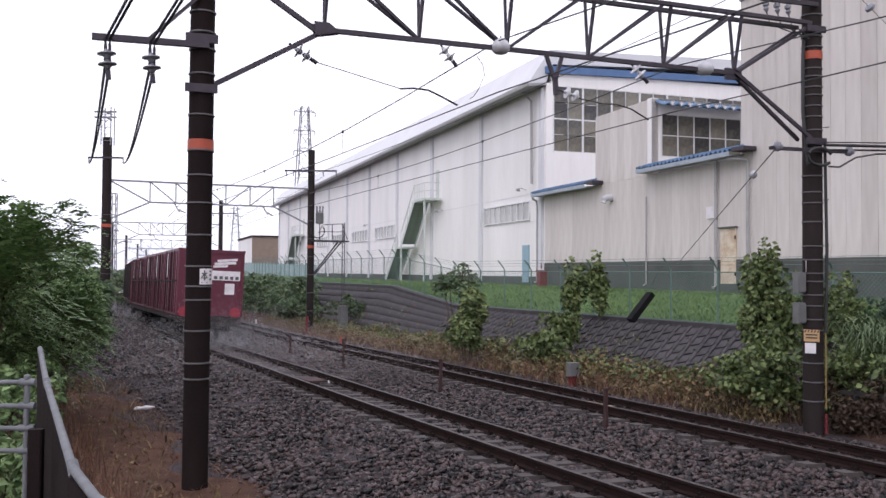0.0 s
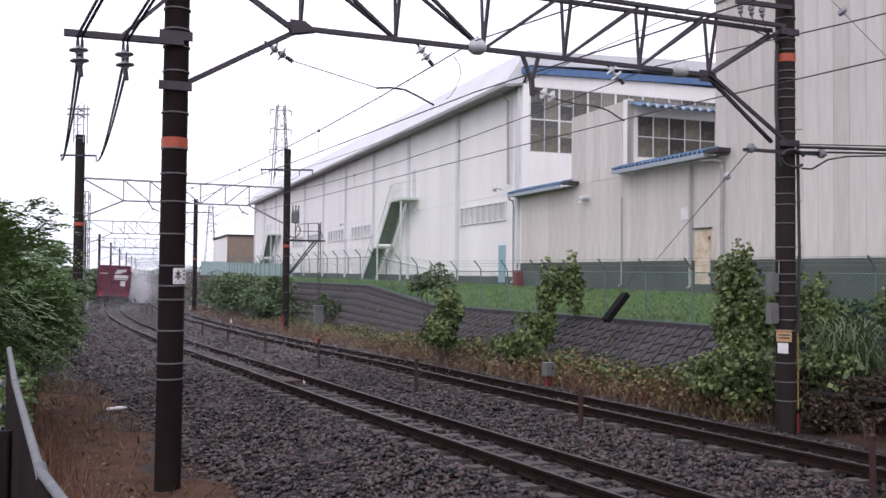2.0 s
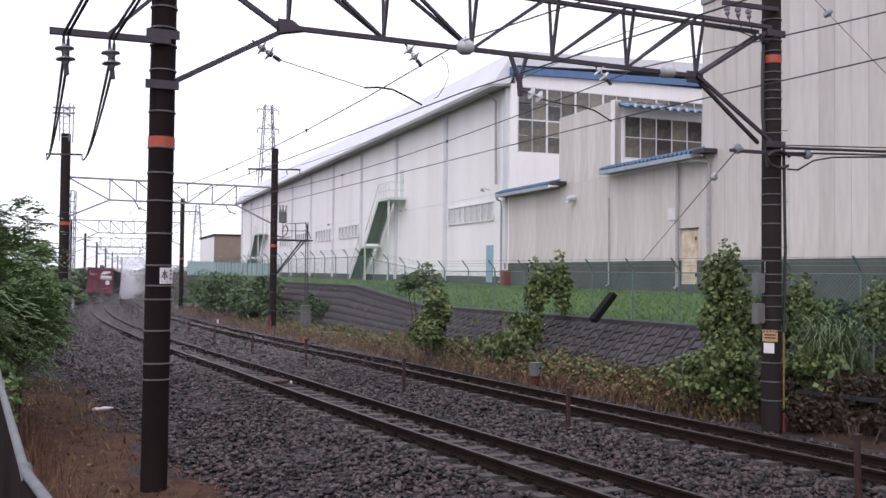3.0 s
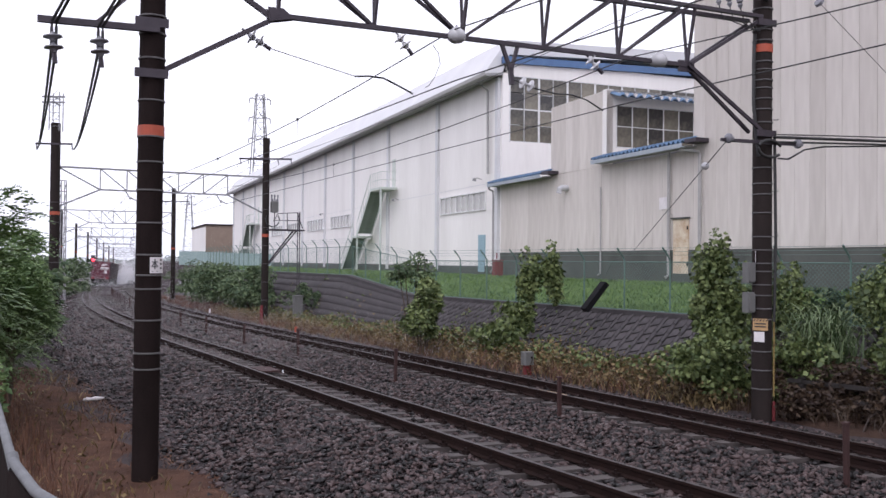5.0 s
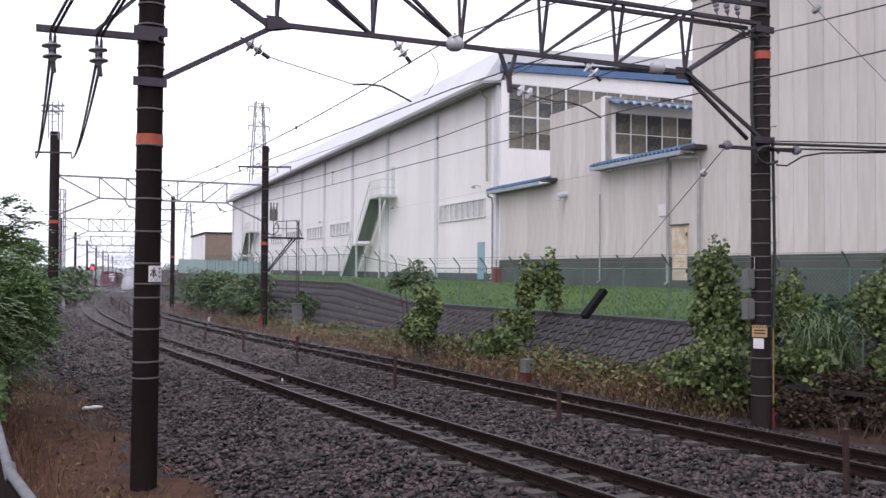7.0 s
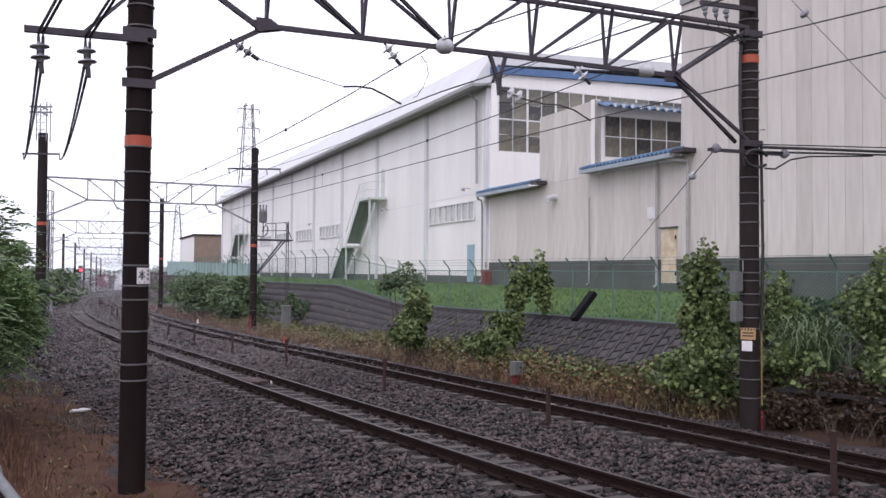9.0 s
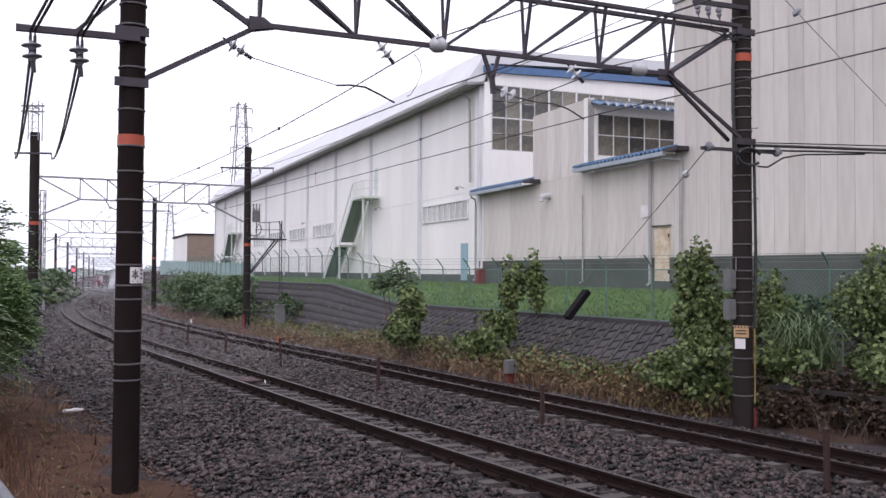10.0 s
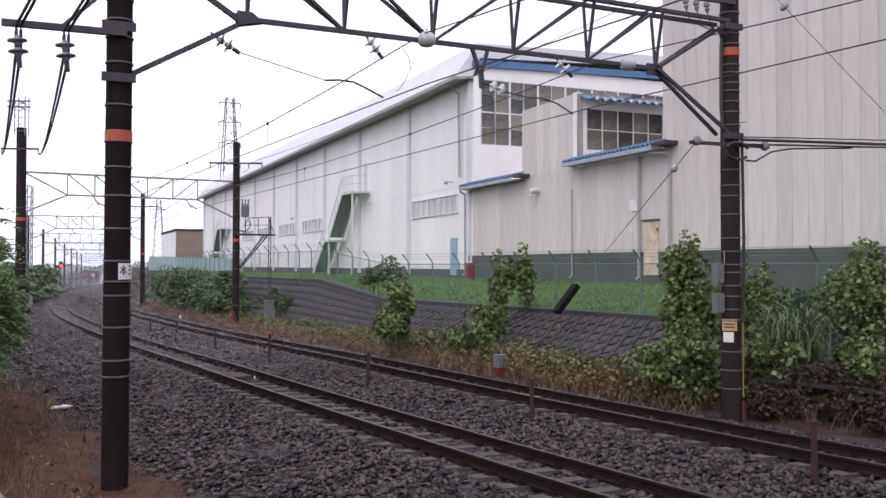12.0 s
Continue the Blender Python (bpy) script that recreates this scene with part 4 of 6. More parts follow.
for z in (3.95, 4.6, 3.1, 2.6, 5.3):
    st = thing("pole_step", "small steel climbing step bolted to the pole", "step", pose(B1.x + 0.18, B1.y - 0.05, z, 0, 0, 20), group="pole steps")
    part("rung", Geo().tube([(0, 0, 0), (0.13, 0, 0.01), (0.13, 0, 0.03)], 0.009, 5), M_BAND, st)
gw = thing("guy_wire", "thin steel guy wire with a white insulator", "wire", pose(0, 0, 0))
part("wire", Geo().tube([g1(9.95, -0.26, 4.8), Vector((8.22, 31.0, 2.92)), Vector((8.0, 32.6, 2.72)), Vector((7.9, 33.6, 2.1))], 0.011, 5), M_WIRE, gw)
part("insulator", Geo().lathe(g1(9.95, -0.26, 4.8).lerp(Vector((8.22, 31.0, 2.92)), 0.12), (2.0, 15.2, -1.9), [(0, 0.02), (0.03, 0.07), (0.12, 0.08), (0.18, 0.03)], 12), M_INSUL, gw, "white glazed insulator")
ga = thing("guy_wire", "thin steel guy wire with a dark insulator", "wire", pose(0, 0, 0))
part("wire", Geo().tube([g1(11.1, 0, 8.63), g1(15.0, 0, 6.07), g1(17.6, 0, 4.4)], 0.006, 5), M_WIRE, ga)
part("insulator", Geo().lathe(g1(12.44, 0.0, 7.75), (1, 0.4, -0.66), [(0, 0.02), (0.02, 0.09), (0.08, 0.1), (0.12, 0.03)], 12), M_INSUL_DK, ga, "dark glazed insulator")


# ---- farther gantries along the line ----
S1 = float(sd(np.array([(A1.x + B1.x) / 2]), np.array([(A1.y + B1.y) / 2]))[0][0])
SPACING = 31.0
GANTRIES = [S1 + SPACING * i for i in range(1, 10)]


def build_lattice_mast(x, y, base, top):
    """A slim steel mast of four legs with rungs and braces."""
    t = thing("lattice_mast", "slim pale steel lattice mast that carries the gantry", "mast", pose(x, y, base))
    h = top - base
    for sx in (-0.2, 0.2):
        for sy in (-0.2, 0.2):
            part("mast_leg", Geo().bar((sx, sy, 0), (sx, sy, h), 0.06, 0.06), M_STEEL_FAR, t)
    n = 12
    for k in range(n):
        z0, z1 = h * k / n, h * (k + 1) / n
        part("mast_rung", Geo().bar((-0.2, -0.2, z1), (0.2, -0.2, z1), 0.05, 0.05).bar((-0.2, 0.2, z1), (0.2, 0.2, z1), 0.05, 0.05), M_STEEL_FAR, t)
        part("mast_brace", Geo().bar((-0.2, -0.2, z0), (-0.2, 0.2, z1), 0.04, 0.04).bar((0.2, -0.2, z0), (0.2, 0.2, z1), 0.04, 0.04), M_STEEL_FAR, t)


def build_far_gantry(i, s):
    g = float(grade(s))
    g -= 0.17
    a, b = at(s, (-2.53, -1.5)[i] if i < 2 else -2.65), at(s, 6.75 if i else 7.1)
    a.z = b.z = 0
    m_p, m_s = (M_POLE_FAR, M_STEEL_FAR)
    for k, p in enumerate((a, b)):
        top = 9.05 + g
        if i == 1 and k == 0:
            build_lattice_mast(p.x, p.y, g - 0.7, top + 0.3)
            continue
        pole = build_pole("line_pole", "brown concrete line pole with a cross arm" if k else "brown concrete line pole beside the track", p.x, p.y, top, 0.22 if i == 0 and k == 0 else 0.18, g - 0.7, m_p, bands=[g + 1 + 0.9 * j for j in range(6)] if i < 2 else (), orange=g + (4.2 if k else 5.0))
        if i < 5:
            h = g - 0.7
            z = (8.0 if k else 8.1) - h + g
            e = 1.3 if k else 0.8
            part("cross_arm", Geo().bar((-e, -0.2, z), (e, -0.16, z), 0.06, 0.08), M_STEEL, pole)
            for x in (-1.25, -0.6, 0.6, 1.25) if k else (-0.78, 0.78):
                part("insulator_rod", Geo().tube([(x, -0.2, z), (x + 0.05, -0.2, z - 0.28)], 0.03, 6), M_INSUL_DK, pole)
    gm = gantry_space(a, b)
    t = thing("overhead_gantry", "pale steel lattice gantry over the tracks", "gantry", gm, group="far gantries")
    L = (b - a).length
    zt, zb = 7.1 + g, 6.14 + g
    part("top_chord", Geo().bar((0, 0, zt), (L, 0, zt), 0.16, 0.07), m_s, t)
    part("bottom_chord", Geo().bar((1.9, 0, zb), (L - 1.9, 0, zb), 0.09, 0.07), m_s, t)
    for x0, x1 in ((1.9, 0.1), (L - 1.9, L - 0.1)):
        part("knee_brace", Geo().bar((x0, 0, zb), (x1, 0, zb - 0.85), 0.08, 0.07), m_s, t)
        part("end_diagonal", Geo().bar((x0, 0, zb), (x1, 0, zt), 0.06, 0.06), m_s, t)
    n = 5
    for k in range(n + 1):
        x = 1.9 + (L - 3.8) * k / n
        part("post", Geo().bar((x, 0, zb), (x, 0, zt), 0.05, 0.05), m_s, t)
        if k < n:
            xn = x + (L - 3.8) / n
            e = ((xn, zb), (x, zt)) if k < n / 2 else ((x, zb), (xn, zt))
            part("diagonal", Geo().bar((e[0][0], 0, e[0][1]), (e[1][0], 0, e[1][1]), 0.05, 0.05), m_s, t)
    for x in (3.0, 7.2):
        part("drop_arm", Geo().tube([(x, 0, zb), (x + 0.15, -0.1, zb - 0.3), (x + 0.5, -0.1, zb - 0.45)], 0.025, 6), M_STEEL, t)
        part("insulator", Geo().lathe((x + 0.15, -0.1, zb - 0.3), (0.7, 0, -0.4), [(0, 0.03), (0.02, 0.07), (0.1, 0.07), (0.14, 0.03)], 10), M_INSUL, t)
    return a, b


for i, s in enumerate(GANTRIES):
    ends = build_far_gantry(i, s)
    if i == 0:
        LEFT2, MID = ends

# work platform with ladder and switchgear on the pole past the factory fence
PX = gantry_space(LEFT2, MID)
pf = thing("pole_guard", "dull red cable guard at the foot of the line pole", "cable guard", pose(MID.x - 0.12, MID.y - 0.17, -0.95))
part("guard_tube", Geo().tube([(0, 0, 0), (0, 0, 1.3)], 0.07, 8), M_RED, pf)
wp = thing("pole_platform", "dark steel work platform with railing on the line pole", "platform", Matrix.Translation(MID) @ PX.to_3x3().to_4x4())
wp.matrix_basis = wp.matrix_basis @ pose(0, 0, 0.2)
part("deck", Geo().box((0.95, 0, 3.9), (1.9, 0.8, 0.07)), M_STEEL, wp)
for y in (-0.3, 0.3):
    part("strut", Geo().bar((0.15, y * 0.5, 2.2), (1.5, y, 3.87), 0.06, 0.06), M_STEEL, wp)
for x in (0.35, 1.0, 1.6):
    part("rail_post", Geo().tube([(x, -0.38, 3.9), (x, -0.38, 4.75)], 0.022, 6), M_STEEL, wp)
part("handrail", Geo().tube([(0.3, -0.38, 4.3), (0.5, -0.38, 4.7), (1.5, -0.38, 4.78), (1.8, -0.38, 4.0)], 0.022, 6), M_STEEL, wp)
part("handrail", Geo().tube([(0.3, -0.38, 4.35), (1.65, -0.38, 4.38)], 0.018, 6), M_STEEL, wp)
for y in (-0.15, 0.2):
    part("ladder_stile", Geo().tube([(1.72, y, -0.3), (1.72, y, 4.85)], 0.022, 6), M_STEEL, wp)
for z in np.arange(0, 4.7, 0.33):
    part("rung", Geo().tube([(1.72, -0.15, z), (1.72, 0.2, z)], 0.012, 5), M_STEEL, wp)
sg = thing("pole_switchgear", "grey transformer and looped cables on the line pole", "switchgear", Matrix.Translation(MID) @ PX.to_3x3().to_4x4())
part("tank", Geo().lathe((0.42, -0.1, 4.95), (0, 0, 1), [(0, 0.1), (0.03, 0.2), (0.55, 0.2), (0.6, 0.08)], 14), M_GREYBOX, sg, smooth=True)
for k in range(3):
    part("bushing", Geo().lathe((0.3 + 0.13 * k, -0.1, 5.5), (0.1 * (k - 1), 0, 1), [(0, 0.04), (0.1, 0.06), (0.2, 0.03), (0.32, 0.05), (0.36, 0.02)], 8), M_INSUL_DK, sg)
part("cable_loop", Geo().tube([(0.3 + 0.35 * math.cos(w), -0.2, 4.6 + 0.35 * math.sin(w)) for w in np.linspace(2.5, 7.0, 12)], 0.03, 6), M_WIRE, sg)

# aerial mast behind the left line pole
mast = thing("pole_cage", "pale lattice cage with aerial rings on the pole top", "mast", pose(LEFT2.x, LEFT2.y, 0))
for x, y in ((-0.22, -0.22), (0.22, -0.22), (0.22, 0.22), (-0.22, 0.22)):
    part("mast_leg", Geo().tube([(x, y, 8.3), (x, y, 10.05)], 0.025, 5), M_STEEL_FAR, mast)
for z in np.arange(8.5, 10.0, 0.3):
    part("mast_ring", Geo().bar((-0.22, -0.22, z), (0.22, -0.22, z), 0.02, 0.02).bar((-0.22, -0.22, z), (0.22, -0.22, z + 0.5), 0.015, 0.015), M_STEEL_FAR, mast)
for z in (9.55, 9.8):
    part("aerial_ring", Geo().bar((-0.5, -0.3, z), (0.5, -0.3, z), 0.07, 0.07).bar((0, -0.5, z), (0, 0.5, z), 0.05, 0.05), M_STEEL_FAR, mast)


# ---- wires ----
def catenary(offsets, d, zm, zc, label):
    """Messenger, contact wire and droppers over one track."""
    t = thing("overhead_wire", label, "overhead wire", group="overhead wires")
    sup = [S1 - SPACING, S1] + GANTRIES
    mes, con = [], []
    offs = offsets + [d] * (len(sup) - len(offsets))
    for a, b, da, db in zip(sup[:-1], sup[1:], offs[:-1], offs[1:]):
        p0, p1 = at(a, da, 0), at(b, db, 0)
        for k in range(8):
            u = k / 8
            low = p0.lerp(p1, u) + Vector((0, 0, zc))
            top = p0.lerp(p1, u) + Vector((0, 0, zm - 1.64 * u * (1 - u)))
            mes.append(top)
            con.append(low)
            if k in (2, 4, 6):
                part("dropper", Geo().tube([top, low], 0.004, 4), M_WIRE, t)
                part("dropper_clip", Geo().lathe(top - Vector((0, 0, 0.04)), (0, 0, 1), [(0, 0.01), (0.02, 0.03), (0.06, 0.03), (0.08, 0.01)], 8), M_WIRE, t)
    part("messenger_wire", Geo().tube(mes, 0.011, 5), M_WIRE, t)
    part("contact_wire", Geo().tube(con, 0.011, 5), M_WIRE, t)


catenary([-1.25, 0.46, 1.0], 0.565, 6.26, 5.44, "messenger and contact wires over the near track")
catenary([1.75, 4.25, 4.97], TRACK2 + 0.565, 6.31, 5.49, "messenger and contact wires over the second track")


def hang(name, label, pts, sag, r, n=10, beads=False):
    t = thing(name, label, "cable", group="line cables")
    out = []
    for a, b in zip(pts[:-1], pts[1:]):
        a, b = Vector(a), Vector(b)
        out += [a.lerp(b, k / n) - Vector((0, 0, 4 * sag * (k / n) * (1 - k / n))) for k in range(n)]
    out.append(Vector(pts[-1]))
    part("cable", Geo().tube(out, r, 6), M_WIRE, t)
    return t


PM = PX.to_3x3()
for k, (x, x2) in enumerate(((-1.23, -0.78), (-0.66, 0.78))):
    a = g1(x, -0.2, 5.33)
    b = Vector((LEFT2.x, LEFT2.y, 0)) + Vector((x2, -0.2, 7.5))
    for e in (-0.03, 0.03):
        hang("feeder_cable", "thick twin black feeder cable on the pole's arm", [g1(x + e + 2.2, -12, 7.9 + k * 0.2), a + Vector((e, 0, 0.35)), a + Vector((e, 0, 0))], 0.1, 0.02)
        hang("feeder_cable", "thick twin black feeder cable sagging to the next pole", [a + Vector((e, 0, 0)), b], 0.45, 0.02, 16)
for x in (-1.25, -0.6, 0.6, 1.25):
    hang("line_wire", "thin dark line wire between the poles", [Vector((MID.x + x, MID.y - 0.2, 7.3)), at(GANTRIES[1], 6.75, 7.6) + Vector((x, 0, 0)), at(GANTRIES[2], 6.75, 7.6) + Vector((x, 0, 0))], 0.35, 0.009)
for z0, z1 in ((8.6, 7.6),):
    hang("line_wire", "thin dark line wire along the factory side", [at(S1 - 25, 7.6, z0), at(S1, 6.9, z0 - 0.2), at(GANTRIES[0], 6.9, z1)], 0.3, 0.009)


# ---- far pylons ----
def build_pylon(x, y, h, w):
    p = thing("power_pylon", "pale steel lattice transmission pylon far off", "pylon", pose(x, y, 0, 0, 0, 20), group="pylons")
    def half(z):
        return w / 2 * (1 - 0.72 * z / h)
    for sx, sy in ((1, 1), (1, -1), (-1, 1), (-1, -1)):
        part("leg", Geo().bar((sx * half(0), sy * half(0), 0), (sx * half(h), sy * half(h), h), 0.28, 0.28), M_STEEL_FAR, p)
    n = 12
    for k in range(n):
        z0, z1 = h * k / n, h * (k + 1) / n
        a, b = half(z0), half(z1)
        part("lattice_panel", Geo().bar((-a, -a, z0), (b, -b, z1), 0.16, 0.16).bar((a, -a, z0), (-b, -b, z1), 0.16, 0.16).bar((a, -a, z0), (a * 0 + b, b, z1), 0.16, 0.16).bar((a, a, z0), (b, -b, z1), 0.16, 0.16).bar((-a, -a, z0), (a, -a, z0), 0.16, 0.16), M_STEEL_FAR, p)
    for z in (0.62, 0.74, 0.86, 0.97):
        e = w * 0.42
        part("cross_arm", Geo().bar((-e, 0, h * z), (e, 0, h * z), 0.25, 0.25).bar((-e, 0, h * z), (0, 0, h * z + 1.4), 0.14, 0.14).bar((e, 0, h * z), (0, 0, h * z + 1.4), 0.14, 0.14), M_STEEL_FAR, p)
        for x in (-e, e):
            part("insulator", Geo().tube([(x, 0, h * z), (x, 0, h * z - 1.6)], 0.16, 6), M_INSUL_DK, p)


build_pylon(-47, 300, 58.5, 8.5)
build_pylon(-140, 600, 46, 8)


# ---- marker posts between the tracks ----
def marker_post(s, d, h):
    p = at(s, d, 0)
    base = float(ground_z(np.array([s]), np.array([d]))[0]) - 0.1
    t = thing("marker_post", "short rusty steel post between the tracks", "post", pose(p.x, p.y, base, random.uniform(-2, 2), random.uniform(-2, 2), heading(s)), group="marker posts")
    part("post_body", Geo().box((0, 0, (h + 0.1) / 2), (0.075, 0.06, h + 0.1), bevel=0.01), M_POST, t)
    part("cap", Geo().box((0, 0, h + 0.1), (0.09, 0.075, 0.03)), M_POST, t)


for x, y, h in ((5.64, 10.89, 0.8), (2.92, 15.88, 0.72), (-0.05, 20.78, 0.76), (-2.88, 25.99, 0.85), (-5.21, 30.47, 0.72), (-7.5, 35.2, 0.72), (-9.6, 39.8, 0.72)):
    s, d = sd(np.array([x]), np.array([y]))
    marker_post(float(s[0]), float(d[0]), h)
for k in range(12):
    marker_post(50 + 4.8 * k, 2.6, 0.75)

gb = thing("trackside_box", "grey plastic trackside box on a red foot", "box", pose(3.39, 23.1, -0.4, 0, 0, 25))
part("box_body", Geo().box((0, 0, 0.47), (0.3, 0.24, 0.34), bevel=0.04), M_GREYBOX, gb)
part("foot", Geo().box((0, 0, 0.16), (0.16, 0.14, 0.32)), M_RED, gb, "red painted foot")
part("lid_mark", Geo().tube([(0.05, -0.125, 0.5), (0.05, -0.14, 0.5)], 0.03, 10), M_WAGON, gb)
cab = thing("signal_cabinet", "grey steel signal cabinet beside the second track", "cabinet", pose(-5.0, 44.6, -0.6, 0, 0, 24))
part("case", Geo().box((0, 0, 0.75), (0.42, 0.4, 1.3), bevel=0.02), M_GREYBOX, cab)
part("door", Geo().box((0, -0.21, 0.75), (0.36, 0.02, 1.15)), M_GREYBOX, cab)
part("roof_lip", Geo().box((0, 0, 1.42), (0.48, 0.46, 0.05)), M_GREYBOX, cab)
om = thing("orange_marker", "small orange marker stake by the second track", "marker", pose(-4.1, 36.0, -0.4))
part("stake", Geo().box((0, 0, 0.16), (0.1, 0.05, 0.32)), M_ORANGE, om)
for x, y in ((-20.4, 80.0), (-11.2, 53.6)):
    wm = thing("white_marker", "small white distance marker at the ballast edge", "marker", pose(x, y, float(ground_at(x, y)) - 0.05), group="white markers")
    part("stake", Geo().box((0, 0, 0.2), (0.12, 0.1, 0.36), bevel=0.02), M_CONTWHITE, wm)
lt = thing("plank", "pale wooden plank lying between the rails", "plank", pose(*at(18.6, TRACK2 + 0.5, -0.13), 0, 2, heading(18.6) + 84))
part("board", Geo().box((0, 0, 0), (1.1, 0.1, 0.04), bevel=0.008), mat("weathered_plank", (0.42, 0.30, 0.18), (0.3, 0.2, 0.12), scale=6, rough=0.8), lt)
dp = thing("debris", "rusty plate and crumpled white plastic between the rails", "debris", pose(*at(24.2, 0.62, -0.12), 0, 0, heading(24.2)))
part("rusty_plate", Geo().box((-0.1, 0.6, 0.02), (0.45, 0.9, 0.04)), M_POST, dp)
part("plastic", Geo().lathe((0.1, -0.1, 0.0), (0.3, 1, 0.1), [(0, 0.008), (0.05, 0.022), (0.16, 0.014), (0.24, 0.024), (0.3, 0.008)], 7), M_INSUL, dp)
lt2 = thing("plank", "grey wooden plank lying between the tracks", "plank", pose(*at(27.0, 2.5, -0.24), 0, 4, heading(27) + 20))
part("board", Geo().box((0, 0, 0), (1.3, 0.12, 0.06), bevel=0.01), M_SLEEPER, lt2)
tr = thing("litter_bag", "flattened white plastic bag on the dry grass", "litter", pose(-6.5, 19.4, ground_at(-6.5, 19.4) + 0.06, 0, 0, 30))
part("bag", Geo().lathe((-0.2, 0, 0), (1, 0.1, 0), [(0, 0.02), (0.06, 0.045), (0.15, 0.03), (0.25, 0.05), (0.36, 0.03), (0.44, 0.01)], 8), M_CONTWHITE, tr)

# ---- retaining wall blocks and coping ----
def build_blocks():
    """Slanting blocks in courses over the slope, with open joints."""
    blk = Geo()
    blk.add([(-0.22, -0.03, -0.2), (-0.02, -0.03, -0.2), (0.22, -0.03, 0.2), (0.02, -0.03, 0.2), (-0.185, 0.05, -0.18), (-0.045, 0.03, -0.18), (0.185, 0.03, 0.18), (0.045, 0.05, 0.18)],
            [(4, 5, 6, 7), (0, 1, 5, 4), (1, 2, 6, 5), (2, 3, 7, 6), (3, 0, 4, 7)])
    mesh = blk.mesh("block", M_SLOPE)
    dia = Geo()
    base = [(-0.205, -0.3), (0.205, -0.1), (0.205, 0.3), (-0.205, 0.1)]
    top = [(-0.165, -0.27), (0.19, -0.09), (0.19, 0.28), (-0.165, 0.1)]
    lift = [0.085, 0.02, 0.01, 0.07]
    dia.add([(x, -0.03, z) for x, z in base] + [(x, h, z) for (x, z), h in zip(top, lift)],
            [(4, 5, 6, 7), (0, 1, 5, 4), (1, 2, 6, 5), (2, 3, 7, 6), (3, 0, 4, 7)])
    diamond = dia.mesh("block", M_SLOPE)
    dv = np.array([v.co[:] for v in diamond.vertices])
    bv = np.array([v.co[:] for v in mesh.vertices])
    bf = [tuple(p.vertices) for p in mesh.polygons]
    bf = np.array([f for f in bf if len(f) == 4])
    V, F = [], []
    n = 0
    for i in range(int(30 / 0.24)):
        for k in range(6):
            s = 8 + 0.24 * i
            run, rise = float(crest(s)) - float(toe(s)), float(crest_z(s)) - float(grade(s)) + 0.3
            m = pose(*slope_point(s, (k + 0.45 - (0.35 if i % 2 else 0)) / 6, 0.01), 0, 0, heading(s) - 90 + 180) @ pose(0, 0, 0, math.degrees(math.atan2(run, rise)), 0, 0)
            m = m @ pose(0, random.uniform(-0.006, 0.006), 0, random.uniform(-2, 2), 0, random.uniform(-2, 2))
            m = m @ Matrix.Diagonal((-0.57 if i % 2 else 0.57, 0.85, 0.80, 1))
            if 18 < s < 31 and n < 290:
                piece("block", diamond, RETAINING, m)
                n += 1
            else:
                R = np.array(m)
                F.append(bf + 8 * len(V))
                V.append(dv @ R[:3, :3].T + R[:3, 3])
    for q, s in enumerate(np.arange(38, 66, 0.235)):
        rows = 7
        t, c = float(toe(s)), float(crest(s))
        rise = float(crest_z(s)) - float(grade(s)) + 0.3
        for k in range(rows):
            w = (k + 0.5) / rows
            p = slope_point(s, w, 0.01)
            m = pose(*p, 0, 0, heading(s) - 90 + 180) @ pose(0, 0, 0, math.degrees(math.atan2(c - t, rise)), 0, 0)
            m = m @ Matrix.Diagonal((-1 if k % 2 else 1, 1, math.hypot(c - t, rise) / rows / 0.42, 1))
            R = np.array(m)
            F.append(bf + 8 * len(V))
            V.append(bv @ R[:3, :3].T + R[:3, 3])
    rest = part("block_courses", soup("block_courses", np.concatenate(V), np.concatenate(F), M_SLOPE), M_SLOPE, RETAINING)
    tagged(rest, kind="stuff")
    cop = Geo()
    st = list(np.arange(4, 66, 1.0))
    vs = []
    for s in st:
        c, z = float(crest(s)), float(crest_z(s)) - float(grade(s))
        vs += [at(s, c - 0.12, z + 0.06), at(s, c + 0.2, z + 0.06), at(s, c + 0.2, z - 0.1), at(s, c - 0.12, z - 0.08)]
    q = len(st)
    cop.add(vs, [(i * 4 + j, (i + 1) * 4 + j, (i + 1) * 4 + (j + 1) % 4, i * 4 + (j + 1) % 4) for i in range(q - 1) for j in range(4)] + [(0, 1, 2, 3), (4 * q - 1, 4 * q - 2, 4 * q - 3, 4 * q - 4)])
    part("coping", cop, M_SLOPE, RETAINING)


build_blocks()
slab = thing("drain_chute", "dark rectangular drain chute tipped on the coping", "drain chute")
part("channel", Geo().bar((5.55, 26.2, 1.17), (6.2, 26.4, 1.97), 0.31, 0.16), mat("black_wet_plastic", (0.006, 0.006, 0.007), (0.012, 0.011, 0.013), scale=5, rough=0.75, spec=0.1), slab)
rb = thing("hydrant_box", "red steel hydrant box beside the hall corner", "box", pose(4.88, 43.5, YARD - 0.05, 0, 0, 19))
part("case", Geo().box((0, 0, 0.45), (0.42, 0.4, 0.9), bevel=0.03), M_RED, rb)
part("lid", Geo().box((0, 0, 0.92), (0.46, 0.44, 0.05)), M_RED, rb)
part("standpipe", Geo().tube([(0.0, 0.1, 1.0), (0.0, 0.1, 1.3)], 0.03, 8), M_RED, rb)


